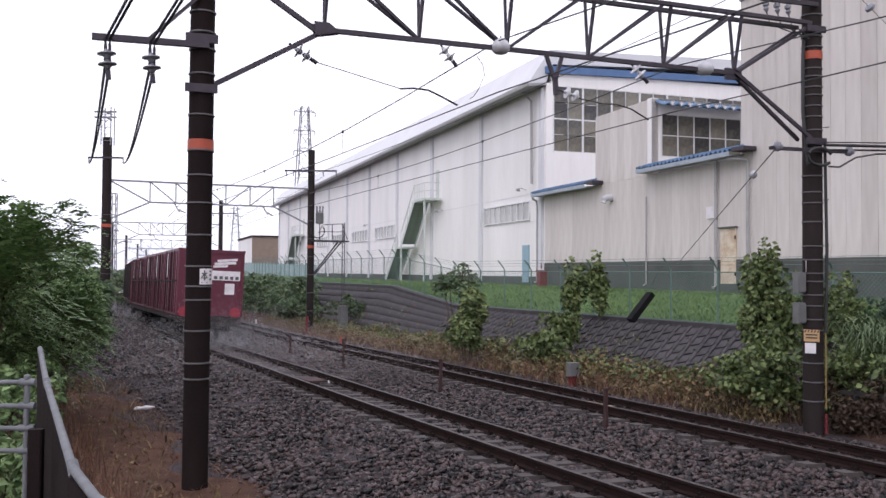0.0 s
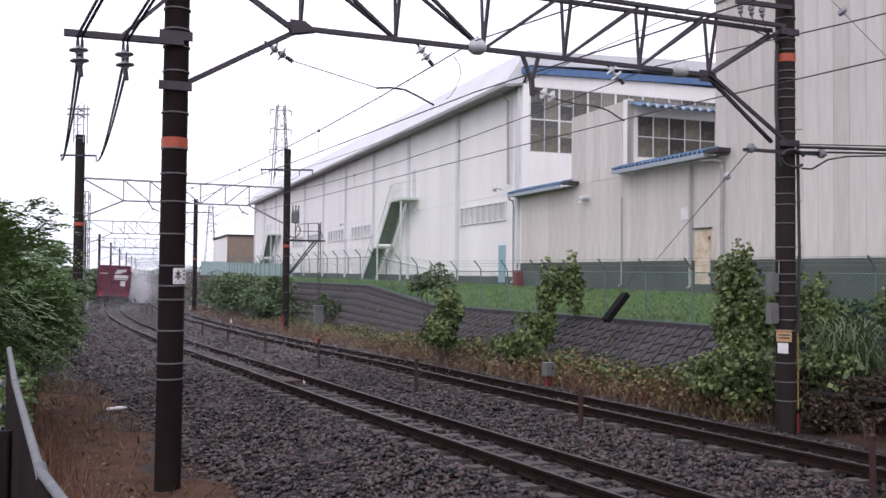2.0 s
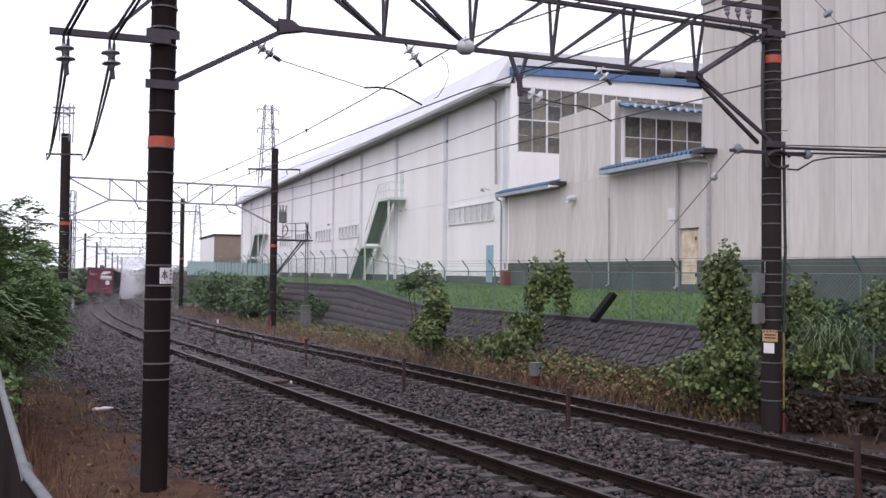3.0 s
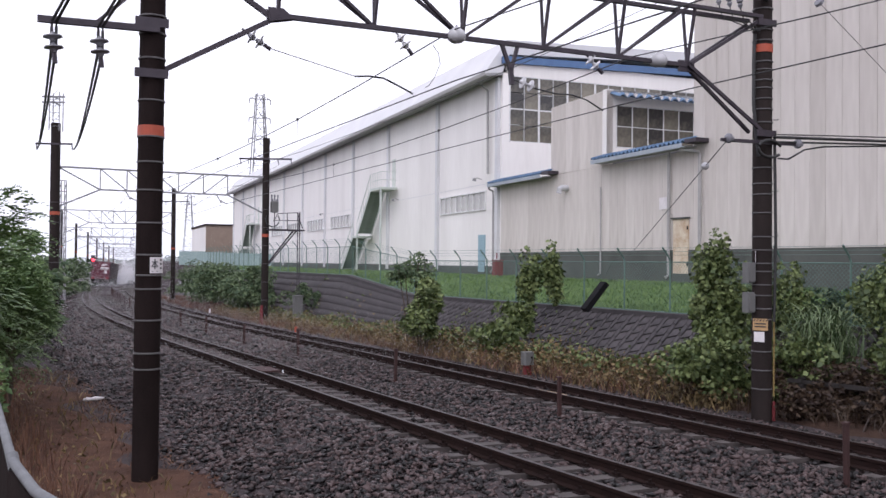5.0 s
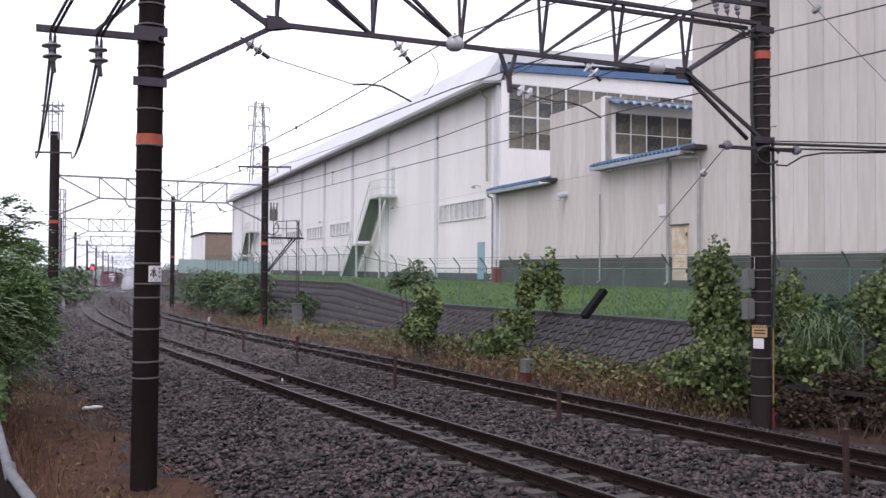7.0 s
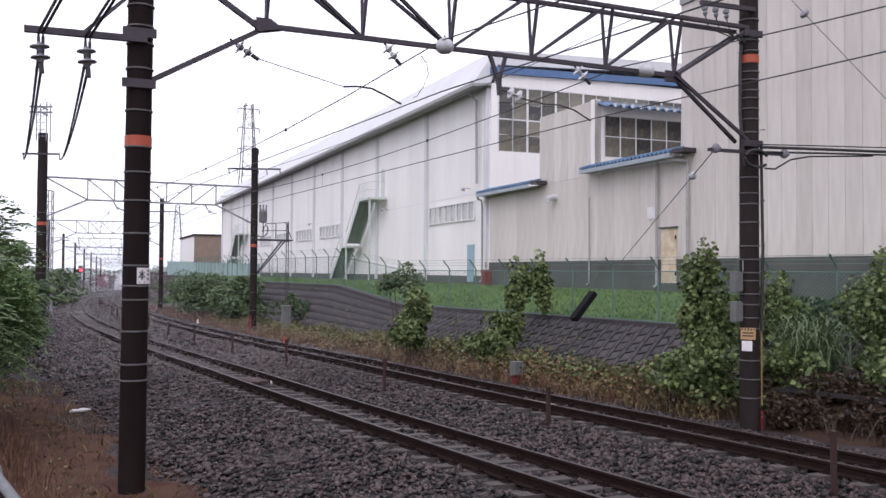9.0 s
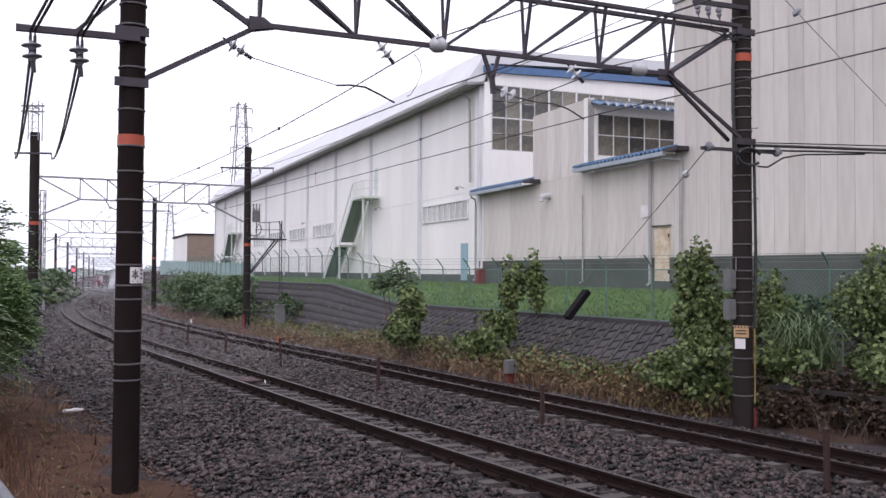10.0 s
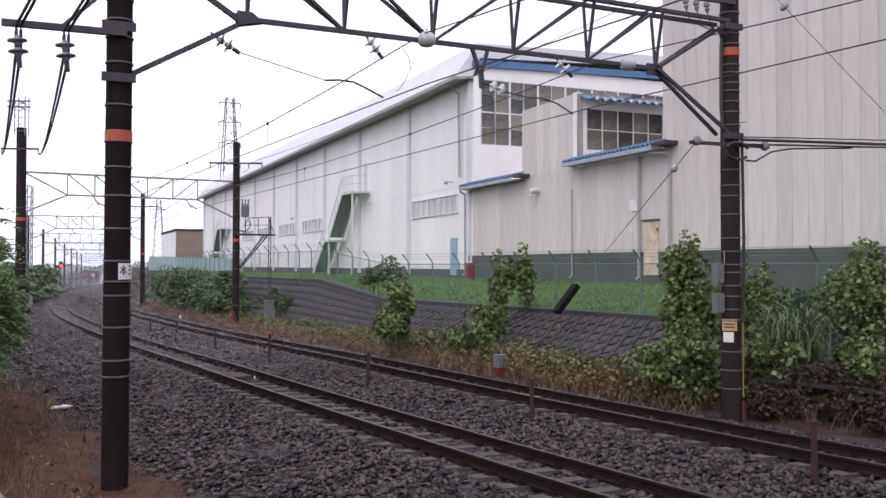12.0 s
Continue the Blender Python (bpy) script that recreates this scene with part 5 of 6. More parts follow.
# ---- fence on the crest ----
def build_fence():
    f = thing("chain_link_fence", "green steel chain-link fence with bent post tops", "fence")
    st = np.arange(9, 92, 1.95)
    base = [Vector(at(s, float(crest(s)) + 0.25, float(crest_z(s)) - float(grade(s)) + 0.02)) for s in st]
    post = Geo().tube([(0, 0, -0.1), (0, 0, 1.55), (0, -0.1, 1.7), (0, -0.3, 1.92)], 0.026, 8).mesh("fence_post", M_FENCE)
    for s, b in zip(st, base):
        piece("fence_post", post, f, pose(b.x, b.y, b.z, 0, 0, heading(s) - 90))
    for h in (0.05, 1.5):
        part("fence_rail", Geo().tube([b + Vector((0, 0, h)) for b in base], 0.018, 6), M_FENCE, f)
    for k in range(3):
        part("barbed_wire", Geo().tube([b + Matrix.Rotation(radians(heading(s) - 90), 3, "Z") @ Vector((0, -0.1 - 0.09 * k, 1.7 + 0.1 * k)) for s, b in zip(st, base)], 0.005, 4), M_FENCE, f)
    V, F = [], []
    for a, b in zip(base[:-1], base[1:]):
        n = 17
        d = b - a
        for k in range(-n, n * 2):
            for sg in (1, -1):
                u0, u1 = k / n, (k + sg * n * 0.77) / n
                h0, h1 = 0.05, 1.5
                lo, hi = (u0, u1) if u0 < u1 else (u1, u0)
                if hi <= 0 or lo >= 1:
                    continue
                t0 = np.clip((np.array([0, 1]) - u0) / (u1 - u0), 0, 1)
                t0.sort()
                p = a + d * (u0 + (u1 - u0) * t0[0]) + Vector((0, 0, h0 + (h1 - h0) * t0[0]))
                q = a + d * (u0 + (u1 - u0) * t0[1]) + Vector((0, 0, h0 + (h1 - h0) * t0[1]))
                e = Vector((0, 0, 0.0062))
                V += [p - e, q - e, q + e, p + e]
    V = np.array([v[:] for v in V])
    F = np.arange(len(V)).reshape(-1, 4)
    m = part("chain_link", soup("chain_link", V, F, M_FENCE), M_FENCE, f)
    tagged(m, kind="stuff")


build_fence()

# ---- handrail and standpipe by the path ----
hr = thing("pipe_handrail", "curved galvanised pipe handrail with a dark sheet below", "handrail")
pts = [(-3.64, 8.0, 1.86), (-2.91, 6.5, 1.74), (-2.275, 5.2, 1.725), (-1.68, 4.0, 1.68), (-1.40, 3.55, 1.66), (-1.1, 3.2, 1.65)]
part("top_pipe", Geo().tube(pts, 0.022, 10), M_RAILING, hr, smooth=True)
for p in (pts[1], pts[3]):
    part("collar", Geo().tube([Vector(p) - Vector((0.01, -0.02, -0.02)), Vector(p) + Vector((0.03, -0.04, -0.03))], 0.027, 10), M_RAILING, hr)
part("stanchion", Geo().box((-2.3, 5.0, 0.5), (0.08, 0.05, 2.35), bevel=0.008), M_POLE, hr)
sh = Geo()
sh.add([(x, y, z - 0.03) for x, y, z in pts] + [(x, y, -0.7) for x, y, z in pts], [(i, i + 1, i + 7, i + 6) for i in range(5)])
sheet = part("infill_sheet", sh, M_POLE, hr)
so = sheet.modifiers.new("solid", "SOLIDIFY")
so.thickness = 0.02
wf = thing("pipe_fitting", "grey galvanised pipe post with clamps and side arms", "pipe post", pose(-2.82, 6.0, -0.75))
part("pipe", Geo().tube([(0, 0, 0), (0, 0, 2.6)], 0.02, 10), M_RAILING, wf, smooth=True)
for z in (2.1, 2.25, 2.4, 2.56):
    part("clamp", Geo().tube([(-0.05, 0, z), (0.055, 0, z)], 0.026, 10), M_RAILING, wf, smooth=True)
    part("side_arm", Geo().tube([(-0.7, 0, z - 0.005), (-0.05, 0, z)], 0.017, 8), M_RAILING, wf, smooth=True)
part("cap", Geo().lathe((0, 0, 2.59), (0, 0, 1), [(0, 0.024), (0.015, 0.022), (0.022, 0.012)], 10), M_RAILING, wf, smooth=True)


# ---- vegetation ----
def leaf_soup(name, pos, size, material, aspect=0.6, droop=0.3, parent=None, up=0.5, spread=1.0):
    """Folded leaves at the places given."""
    pos = np.asarray(pos, float)
    n = len(pos)
    size = np.broadcast_to(size, (n,)) * rng.uniform(0.6, 1.35, n)
    a = rng.uniform(0, 2 * np.pi, n)
    out = np.stack([np.cos(a), np.sin(a), rng.normal(-droop, 0.45, n)], 1)
    out /= np.linalg.norm(out, axis=1, keepdims=True)
    nrm = np.stack([rng.normal(0, spread, n), rng.normal(0, spread, n), np.full(n, up) + rng.normal(0, 0.3, n)], 1)
    side = np.cross(out, nrm)
    side /= np.linalg.norm(side, axis=1, keepdims=True) + 1e-9
    nn = np.cross(side, out)
    L, W = size[:, None], (size * aspect)[:, None]
    v = np.stack([pos, pos + out * L * 0.45 + side * W * 0.5 + nn * L * 0.08, pos + out * L - nn * L * 0.12, pos + out * L * 0.45 - side * W * 0.5 + nn * L * 0.08], 1)
    k = 4 * np.arange(n)[:, None]
    F = np.concatenate([k + [0, 1, 2], k + [0, 2, 3]], 1).reshape(-1, 3)
    me = soup(name, v.reshape(-1, 3), F, material)
    return part(name, me, material, parent)


def clump_points(c, r, n, lobes=9, inner=0.35, taper=0.0):
    """Places on an uneven cluster of lobes inside an ellipsoid."""
    c, r = np.array(c, float), np.array(r, float)
    lc = rng.normal(0, 1, (lobes, 3))
    lc = lc / np.linalg.norm(lc, axis=1, keepdims=True) * rng.uniform(0.3, 0.95, (lobes, 1))
    lr = rng.uniform(0.16, 0.48, lobes)
    k = rng.integers(0, lobes, n)
    u = rng.normal(0, 1, (n, 3))
    u /= np.linalg.norm(u, axis=1, keepdims=True)
    q = lc[k] + u * (lr[k] * (1 - inner * rng.random(n) ** 2))[:, None]
    q[:, :2] *= 1 + taper * (0.25 - 0.5 * q[:, 2:3])
    gap = np.sin(q[:, 0] * 9 + 2 * np.sin(q[:, 2] * 7)) * np.sin(q[:, 1] * 8 + q[:, 2] * 6)
    q = q[gap < 0.55]
    return c + q * r


def bush(name, label, category, c, r, n, leaf, material, aspect=0.6, lobes=9, stems=5, group="bushes", droop=0.3, taper=0.0):
    c = Vector(c)
    base = ground_at(c.x, c.y) - 0.1
    t = thing(name, label, category, pose(c.x, c.y, base), group=group)
    pts = clump_points((0, 0, c.z - base), r, n, lobes, 0.35, taper)
    pts = pts[pts[:, 2] > 0.02]
    for k in range(stems):
        a = 2 * math.pi * k / stems
        e = Vector((math.cos(a) * r[0] * 0.5, math.sin(a) * r[1] * 0.5, c.z - base + r[2] * random.uniform(0.0, 0.5)))
        part("stem", Geo().tube([(math.cos(a) * 0.08, math.sin(a) * 0.08, 0), e * 0.5 + Vector((0, 0, 0.15)), e], 0.035, 6, 0.01), M_BARK, t)
    leaf_soup("foliage", pts, leaf, material, aspect, droop, t)
    return t


def fronds(name, label, c, r, n, length, pairs, material, leaflet):
    """A shrub of arching compound leaves."""
    c = Vector(c)
    base = ground_at(c.x, c.y) - 0.1
    t = thing(name, label, "tree", pose(c.x, c.y, base), group="trees by the path")
    part("trunk", Geo().tube([(0, 0, 0), (0.05, 0.03, (c.z - base) * 0.4), (-0.05, 0.05, c.z - base)], 0.09, 8, 0.04), M_BARK, t)
    for k in range(7):
        a = 2 * math.pi * k / 7 + 0.3
        part("limb", Geo().tube([(0, 0, (c.z - base) * (0.35 + 0.06 * k)), (math.cos(a) * r[0] * 0.35, math.sin(a) * r[1] * 0.35, (c.z - base) * 0.85), (math.cos(a) * r[0] * 0.75, math.sin(a) * r[1] * 0.75, c.z - base + r[2] * 0.3 * math.sin(k))], 0.045, 6, 0.012), M_BARK, t)
    root = clump_points((0, 0, c.z - base), r, n, 13, 0.6)
    n = len(root)
    V, F = [], []
    dirs = root - np.array([0, 0, c.z - base - 0.3])
    dirs /= np.linalg.norm(dirs, axis=1, keepdims=True)
    dirs[:, 2] = dirs[:, 2] * 0.5 + 0.25
    dirs += rng.normal(0, 0.35, dirs.shape)
    dirs /= np.linalg.norm(dirs, axis=1, keepdims=True)
    side = np.cross(dirs, [0, 0, 1.0])
    side /= np.linalg.norm(side, axis=1, keepdims=True) + 1e-9
    ln = length * rng.uniform(0.7, 1.2, n)
    for j in range(pairs):
        u = (j + 1) / pairs
        mid = root + dirs * (ln * u)[:, None] - np.array([0, 0, 1.0]) * (ln * 0.55 * u * u)[:, None]
        for sg in (-1, 1):
            o = side * sg + dirs * 0.45 + np.array([0, 0, -0.25]) + rng.normal(0, 0.15, dirs.shape)
            o /= np.linalg.norm(o, axis=1, keepdims=True)
            L = (leaflet * rng.uniform(0.75, 1.2, n) * (1.05 - 0.4 * u))[:, None]
            w = dirs * L * 0.17
            V.append(np.stack([mid, mid + o * L * 0.5 + w, mid + o * L, mid + o * L * 0.5 - w], 1))
    V = np.concatenate(V)
    k = 4 * np.arange(len(V))[:, None]
    F = np.concatenate([k + [0, 1, 2], k + [0, 2, 3]], 1).reshape(-1, 3)
    part("crown", soup("crown", V.reshape(-1, 3), F, material), material, t)
    leaf_soup("inner_leaves", clump_points((0, 0, c.z - base), [q * 0.9 for q in r], n * 9, 13), leaflet * 0.75, material, 0.45, 0.3, t)


fronds("tree", "leafy green tree with feathery compound leaves by the path", (-7.75, 14.6, 2.4), (1.6, 1.4, 1.4), 1900, 0.55, 9, M_LEAF_TREE, 0.15)
fronds("tree", "leafy green tree with drooping compound leaves by the path", (-9.9, 15.4, 2.4), (2.1, 1.8, 1.6), 1500, 0.6, 9, M_LEAF_TREE, 0.15)
fronds("tree", "low leafy green tree beside the ballast", (-8.95, 18.6, 1.7), (1.35, 1.6, 1.6), 1300, 0.55, 8, M_LEAF_TREE, 0.16)
fronds("tree", "leafy green shrub beside the ballast shoulder", (-7.95, 18.6, 1.7), (0.8, 1.0, 1.0), 900, 0.42, 8, M_LEAF_TREE, 0.15)
fronds("tree", "low leafy green tree farther along the track", (-10.4, 23.5, 1.55), (1.8, 2.2, 1.7), 900, 0.5, 7, M_LEAF_TREE, 0.2)
for x, y, z, rx, ry, rz in ((-12.9, 29, 1.1, 2.0, 3.0, 1.7), (-15.9, 36, 1.0, 2.2, 3.5, 1.8), (-19.3, 44.5, 0.9, 2.4, 4.0, 1.9), (-24.6, 57, 0.7, 2.8, 6, 2.0), (-30.4, 73, 0.5, 3.2, 8, 2.3), (-38, 94, 0.2, 4, 11, 2.8), (-48.5, 125, 0.3, 4.5, 16, 3.0)):
    bush("bush", "dark green bush along the trackside", "bush", (x, y, z), (rx, ry, rz), 5200, 0.24 + y * 0.003, M_LEAF_BUSH, 0.55, 14, group="trackside bushes")
for x, y, z, r in ((-4.6, 10.2, -0.1, 0.5), (-3.6, 6.8, 0.9, 0.55), (-4.4, 8.4, 0.4, 0.8)):
    bush("vine_tangle", "light green climbing vines by the handrail", "vines", (x, y, z), (r, r, r * 1.3), 900, 0.1, M_LEAF_TREE, 0.5, 8, 3, group="vines by the path")


bush("undergrowth", "leafy green undergrowth below the trees", "undergrowth", (-8.6, 17.4, 0.3), (0.95, 0.7, 0.9), 2600, 0.13, M_LEAF_TREE, 0.5, 14, 4, group="undergrowth")
bush("undergrowth", "leafy green undergrowth by the handrail's end", "undergrowth", (-6.9, 13.9, 0.5), (0.9, 0.7, 0.9), 2600, 0.12, M_LEAF_TREE, 0.5, 14, 4, group="undergrowth")

# right side: kudzu and shrubs
for label, c, r, n in (
        ("kudzu mound climbing beside the gantry pole", (6.65, 18.3, 0.5), (0.95, 0.8, 0.9), 2500),
        ("tall kudzu mound behind the gantry pole", (7.1, 19.3, 1.8), (0.62, 0.5, 1.25), 2300),
        ("broad kudzu mound beside the grass clump", (8.3, 18.0, 0.5), (1.3, 1.0, 0.95), 2800),
        ("tall kudzu thicket over the fence", (11.3, 18.6, 1.45), (1.35, 1.4, 1.6), 3600),
        ("kudzu thicket at the slope's foot", (10.2, 16.2, 0.7), (1.2, 0.9, 1.1), 2200),
        ("kudzu thicket draped over the fence", (9.0, 20.2, 1.75), (0.6, 0.35, 0.95), 420),
        ("tall kudzu thicket before the plinth", (11.9, 20.3, 1.7), (1.2, 0.9, 1.3), 2400),
        ("kudzu mound at the foot of the thicket", (10.5, 17.4, 0.4), (1.1, 0.8, 1.0), 2400),
        ("kudzu thicket beside the low barrier", (12.8, 17.6, 1.3), (1.5, 1.2, 1.35), 2600)):
    bush("kudzu_mound", label, "vines", c, r, int(n * 2.1), 0.112, M_LEAF_VINE, 0.85, 30, 0, group="kudzu mounds", droop=0.55, taper=0.0)
for label, c, r, n in (
        ("kudzu climbing the fence post", (4.25, 28.6, 2.0), (0.42, 0.36, 1.1), 1700),
        ("kudzu crown over the fence top", (5.0, 28.7, 2.2), (0.44, 0.36, 1.05), 1700),
        ("kudzu trailing down the slope", (3.75, 27.7, 0.8), (0.7, 0.6, 0.75), 1700),
        ("kudzu at the slope's foot", (3.0, 26.9, 0.3), (0.9, 0.6, 0.6), 1700)):
    bush("kudzu_mound", label, "vines", c, r, n, 0.14, M_LEAF_VINE, 0.85, 24, 0, group="kudzu mounds", droop=0.55, taper=-0.3)
for x, y in ((8.9, 21.2), (10.9, 21.0)):
    bush("bush", "dark green vines grown over the fence", "bush", (x, y, 1.55), (1.15, 0.45, 0.75), 2000, 0.12, M_LEAF_BUSH, 0.75, 20, 4, group="vines over the fence")
fr = bush("bush", "tall shrub with pale leaves growing before the slope", "bush", (0.8, 28.0, 1.15), (0.85, 0.8, 1.2), 3000, 0.17, M_LEAF_VINE, 0.5, 12, 6)
bush("bush", "dark twiggy shrub above the slope", "bush", (0.45, 30.3, 2.35), (0.95, 0.8, 0.65), 1100, 0.14, M_LEAF_BUSH, 0.5, 10, 6)
bush("bush", "small dark bush grown round the signal cabinet", "bush", (-5.0, 46.4, 0.9), (0.95, 0.8, 0.85), 1300, 0.16, M_LEAF_BUSH, 0.6, 8, 4)
for x, y, z, rx, ry, rz in ((-8.6, 53, 1.0, 2.0, 3, 1.4), (-11.6, 60, 0.9, 2.4, 3.5, 1.5), (-14, 68, 0.8, 2.4, 4, 1.6), (-17, 79, 0.6, 2.6, 6, 1.7), (-22, 96, 0.2, 3, 8, 2.2)):
    bush("bush", "dark green thicket beyond the factory slope", "bush", (x, y, z), (rx, ry, rz), 7000, 0.2, M_LEAF_BUSH, 0.55, 18, group="thickets by the slope")


def blades(name, label, category, s, d, h, material, width=0.012, lean=0.35, lift=0.0):
    """Upright narrow blades rooted at arc length s and offset d."""
    n = len(s)
    th = np.interp(s, LS, LT)
    x = np.interp(s, LS, LX) + d * np.cos(th)
    y = np.interp(s, LS, LY) + d * np.sin(th)
    z = ground_z(s, d) + lift
    p = np.stack([x, y, z], 1)
    h = np.broadcast_to(h, (n,)) * rng.uniform(0.5, 1.3, n)
    a = rng.uniform(0, 2 * np.pi, n)
    e = np.stack([np.cos(a), np.sin(a), np.zeros(n)], 1)
    l = np.stack([rng.normal(0, lean, n), rng.normal(0, lean, n), np.zeros(n)], 1)
    up = np.array([0, 0, 1.0])
    w = width * rng.uniform(0.6, 1.4, n)[:, None]
    H = h[:, None]
    v = np.stack([p - e * w, p + e * w, p + up * H * 0.6 + l * H * 0.4 + e * w * 0.8, p + up * H * 0.6 + l * H * 0.4 - e * w * 0.8, p + up * H * 0.95 + l * H * 1.1], 1)
    k = 5 * np.arange(n)[:, None]
    F = np.concatenate([k + [0, 1, 2], k + [0, 2, 3], k + [3, 2, 4]], 1).reshape(-1, 3)
    ob = new(name, soup(name, v.reshape(-1, 3), F, material))
    return tagged(ob, label, category, kind="stuff")


def scatter(n, s0, s1, d0, d1, patch=1.3):
    """Places in a stretch of the line, gathered in patches."""
    s, d = rng.uniform(s0, s1, n * 2), rng.uniform(d0, d1, n * 2)
    w = 0.5 + 0.5 * np.sin(s * patch + 1.7 * np.sin(d * 1.9)) * np.sin(d * 2.3 + 0.8 * s)
    k = rng.random(2 * n) < 0.25 + 0.75 * w
    return s[k][:n], d[k][:n]


s, d = scatter(20000, 4, 30, -8.2, -3.3)
blades("dry_grass", "short dry brown grass on the near verge", "grass", s, d, 0.075, M_DRY, 0.008, 1.1)
s, d = scatter(5200, 5, 24, -8.0, -5.0, 2.1)
blades("dry_weeds", "tall dry reddish-brown weed stalks on the near verge", "weeds", s, d, 0.5, M_DRY, 0.006, 0.25)
s, d = scatter(1600, 5, 30, -8.2, -3.6)
blades("green_shoots", "scattered green shoots among the dry grass", "weeds", s, d, 0.22, M_MIXWEED, 0.012, 0.6)
s, d = scatter(52000, 6, 60, 11.4, 19.5)
blades("yard_grass", "lush green grass on the bank before the factory", "grass", s, d, 0.17, M_GRASS, 0.016, 0.6, -0.01)
s, d = scatter(14000, 44, 100, 9.4, 17)
blades("bank_grass", "green grass at the top of the far bank", "grass", s, d, 0.25, M_GRASS, 0.03, 0.5, -0.02)
s, d = scatter(12000, 16, 62, 6.7, 10.8)
blades("verge_weeds", "half-dry brown and green weeds below the slope", "weeds", s, d, 0.27, M_MIXWEED, 0.012, 0.6)
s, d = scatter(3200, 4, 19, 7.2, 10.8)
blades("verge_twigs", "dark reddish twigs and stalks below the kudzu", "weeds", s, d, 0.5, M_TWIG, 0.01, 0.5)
s, d = scatter(8000, 18, 90, 6.4, 9.6)
blades("verge_dry_weeds", "dry reddish weed stalks below the slope", "weeds", s, d, 0.42, M_DRY, 0.009, 0.5)


def build_turf():
    st, off = np.arange(5, 70, 1.0), np.array([0.25, 1.0, 2.0, 3.0, 4.0, 6.0, 9.0, 13.0])
    V = []
    for s in st:
        for o in off:
            q = at(s, float(crest(s)) + o)
            V.append((q.x, q.y, float(ground_z(np.array([s]), np.array([float(crest(s)) + o]))[0]) + 0.05))
    k = len(off)
    i = np.arange(len(st) * k).reshape(len(st), k)
    F = np.stack([i[:-1, :-1], i[:-1, 1:], i[1:, 1:], i[1:, :-1]], -1).reshape(-1, 4)
    ob = new("turf", soup("turf", np.array(V), F, M_TURF))
    ob.data.shade_smooth()
    tagged(ob, "short green turf on the bank before the factory", "turf", kind="structure")


build_turf()


def build_litter():
    st, off = np.arange(-24, 32, 0.4), np.linspace(0, 1, 16)
    V = []
    for s in st:
        edge = -3.3 + 0.35 * math.sin(s * 1.3) + 0.2 * math.sin(s * 3.1) - 0.05 * max(0, s - 16)
        for o in off:
            far = -13.0 - 1.5 * math.sin(s * 0.7) + 0.22 * max(0, s - 8)
            d = far + (edge - far) * o
            q = at(s, d)
            lift = 0.045 if 0 < o < 1 else -0.04
            V.append((q.x, q.y, float(ground_z(np.array([s]), np.array([d]))[0]) + lift))
    k = len(off)
    i = np.arange(len(st) * k).reshape(len(st), k)
    F = np.stack([i[:-1, :-1], i[:-1, 1:], i[1:, 1:], i[1:, :-1]], -1).reshape(-1, 4)
    ob = new("litter_bed", soup("litter_bed", np.array(V), F, M_LITTER))
    ob.data.shade_smooth()
    tagged(ob, "bed of reddish dry litter on the near verge", "dry litter", kind="structure")


build_litter()


def build_verge_soil():
    """Brown soil and dead leaves between the second track and the slope."""
    st, off = np.arange(-6, 64, 0.5), np.linspace(0, 1, 10)
    V = []
    for s in st:
        near = 7.0 + 0.2 * math.sin(s * 1.7) + 0.12 * math.sin(s * 4.1)
        for o in off:
            d = near + (float(toe(s)) + 0.2 - near) * o
            q = at(s, d)
            V.append((q.x, q.y, float(ground_z(np.array([s]), np.array([d]))[0]) + (0.04 if 0 < o < 1 else -0.04)))
    k = len(off)
    i = np.arange(len(st) * k).reshape(len(st), k)
    F = np.stack([i[:-1, :-1], i[:-1, 1:], i[1:, 1:], i[1:, :-1]], -1).reshape(-1, 4)
    ob = new("verge_soil", soup("verge_soil", np.array(V), F, M_VERGE))
    ob.data.shade_smooth()
    tagged(ob, "dark brown soil and dead leaves below the slope", "soil", kind="structure")


build_verge_soil()


def weed_leaves(n, s0, s1, d0, d1, h, leaf, material, name, label):
    s, d = scatter(n, s0, s1, d0, d1)
    th = np.interp(s, LS, LT)
    hump = 0.5 + 0.5 * np.sin(s * 1.9) * np.sin(s * 0.77 + d)
    p = np.stack([np.interp(s, LS, LX) + d * np.cos(th), np.interp(s, LS, LY) + d * np.sin(th), ground_z(s, d) + rng.random(len(s)) * h * (0.35 + 0.65 * hump)], 1)
    tagged(leaf_soup(name, p, leaf, material, 0.7, 0.3), label, "weeds", kind="stuff")


weed_leaves(22000, 16, 60, 6.9, 10.9, 0.7, 0.10, M_MIXWEED, "leafy_weeds", "leafy half-dry weeds below the slope")
weed_leaves(10500, 15, 60, 7.8, 11.2, 0.75, 0.13, M_LEAF_VINE, "low_vines", "low green vines at the slope's foot")
weed_leaves(1800, 5, 26, -8.2, -4.4, 0.35, 0.07, M_MIXWEED, "verge_leaves", "scattered small leaves in the dry verge")

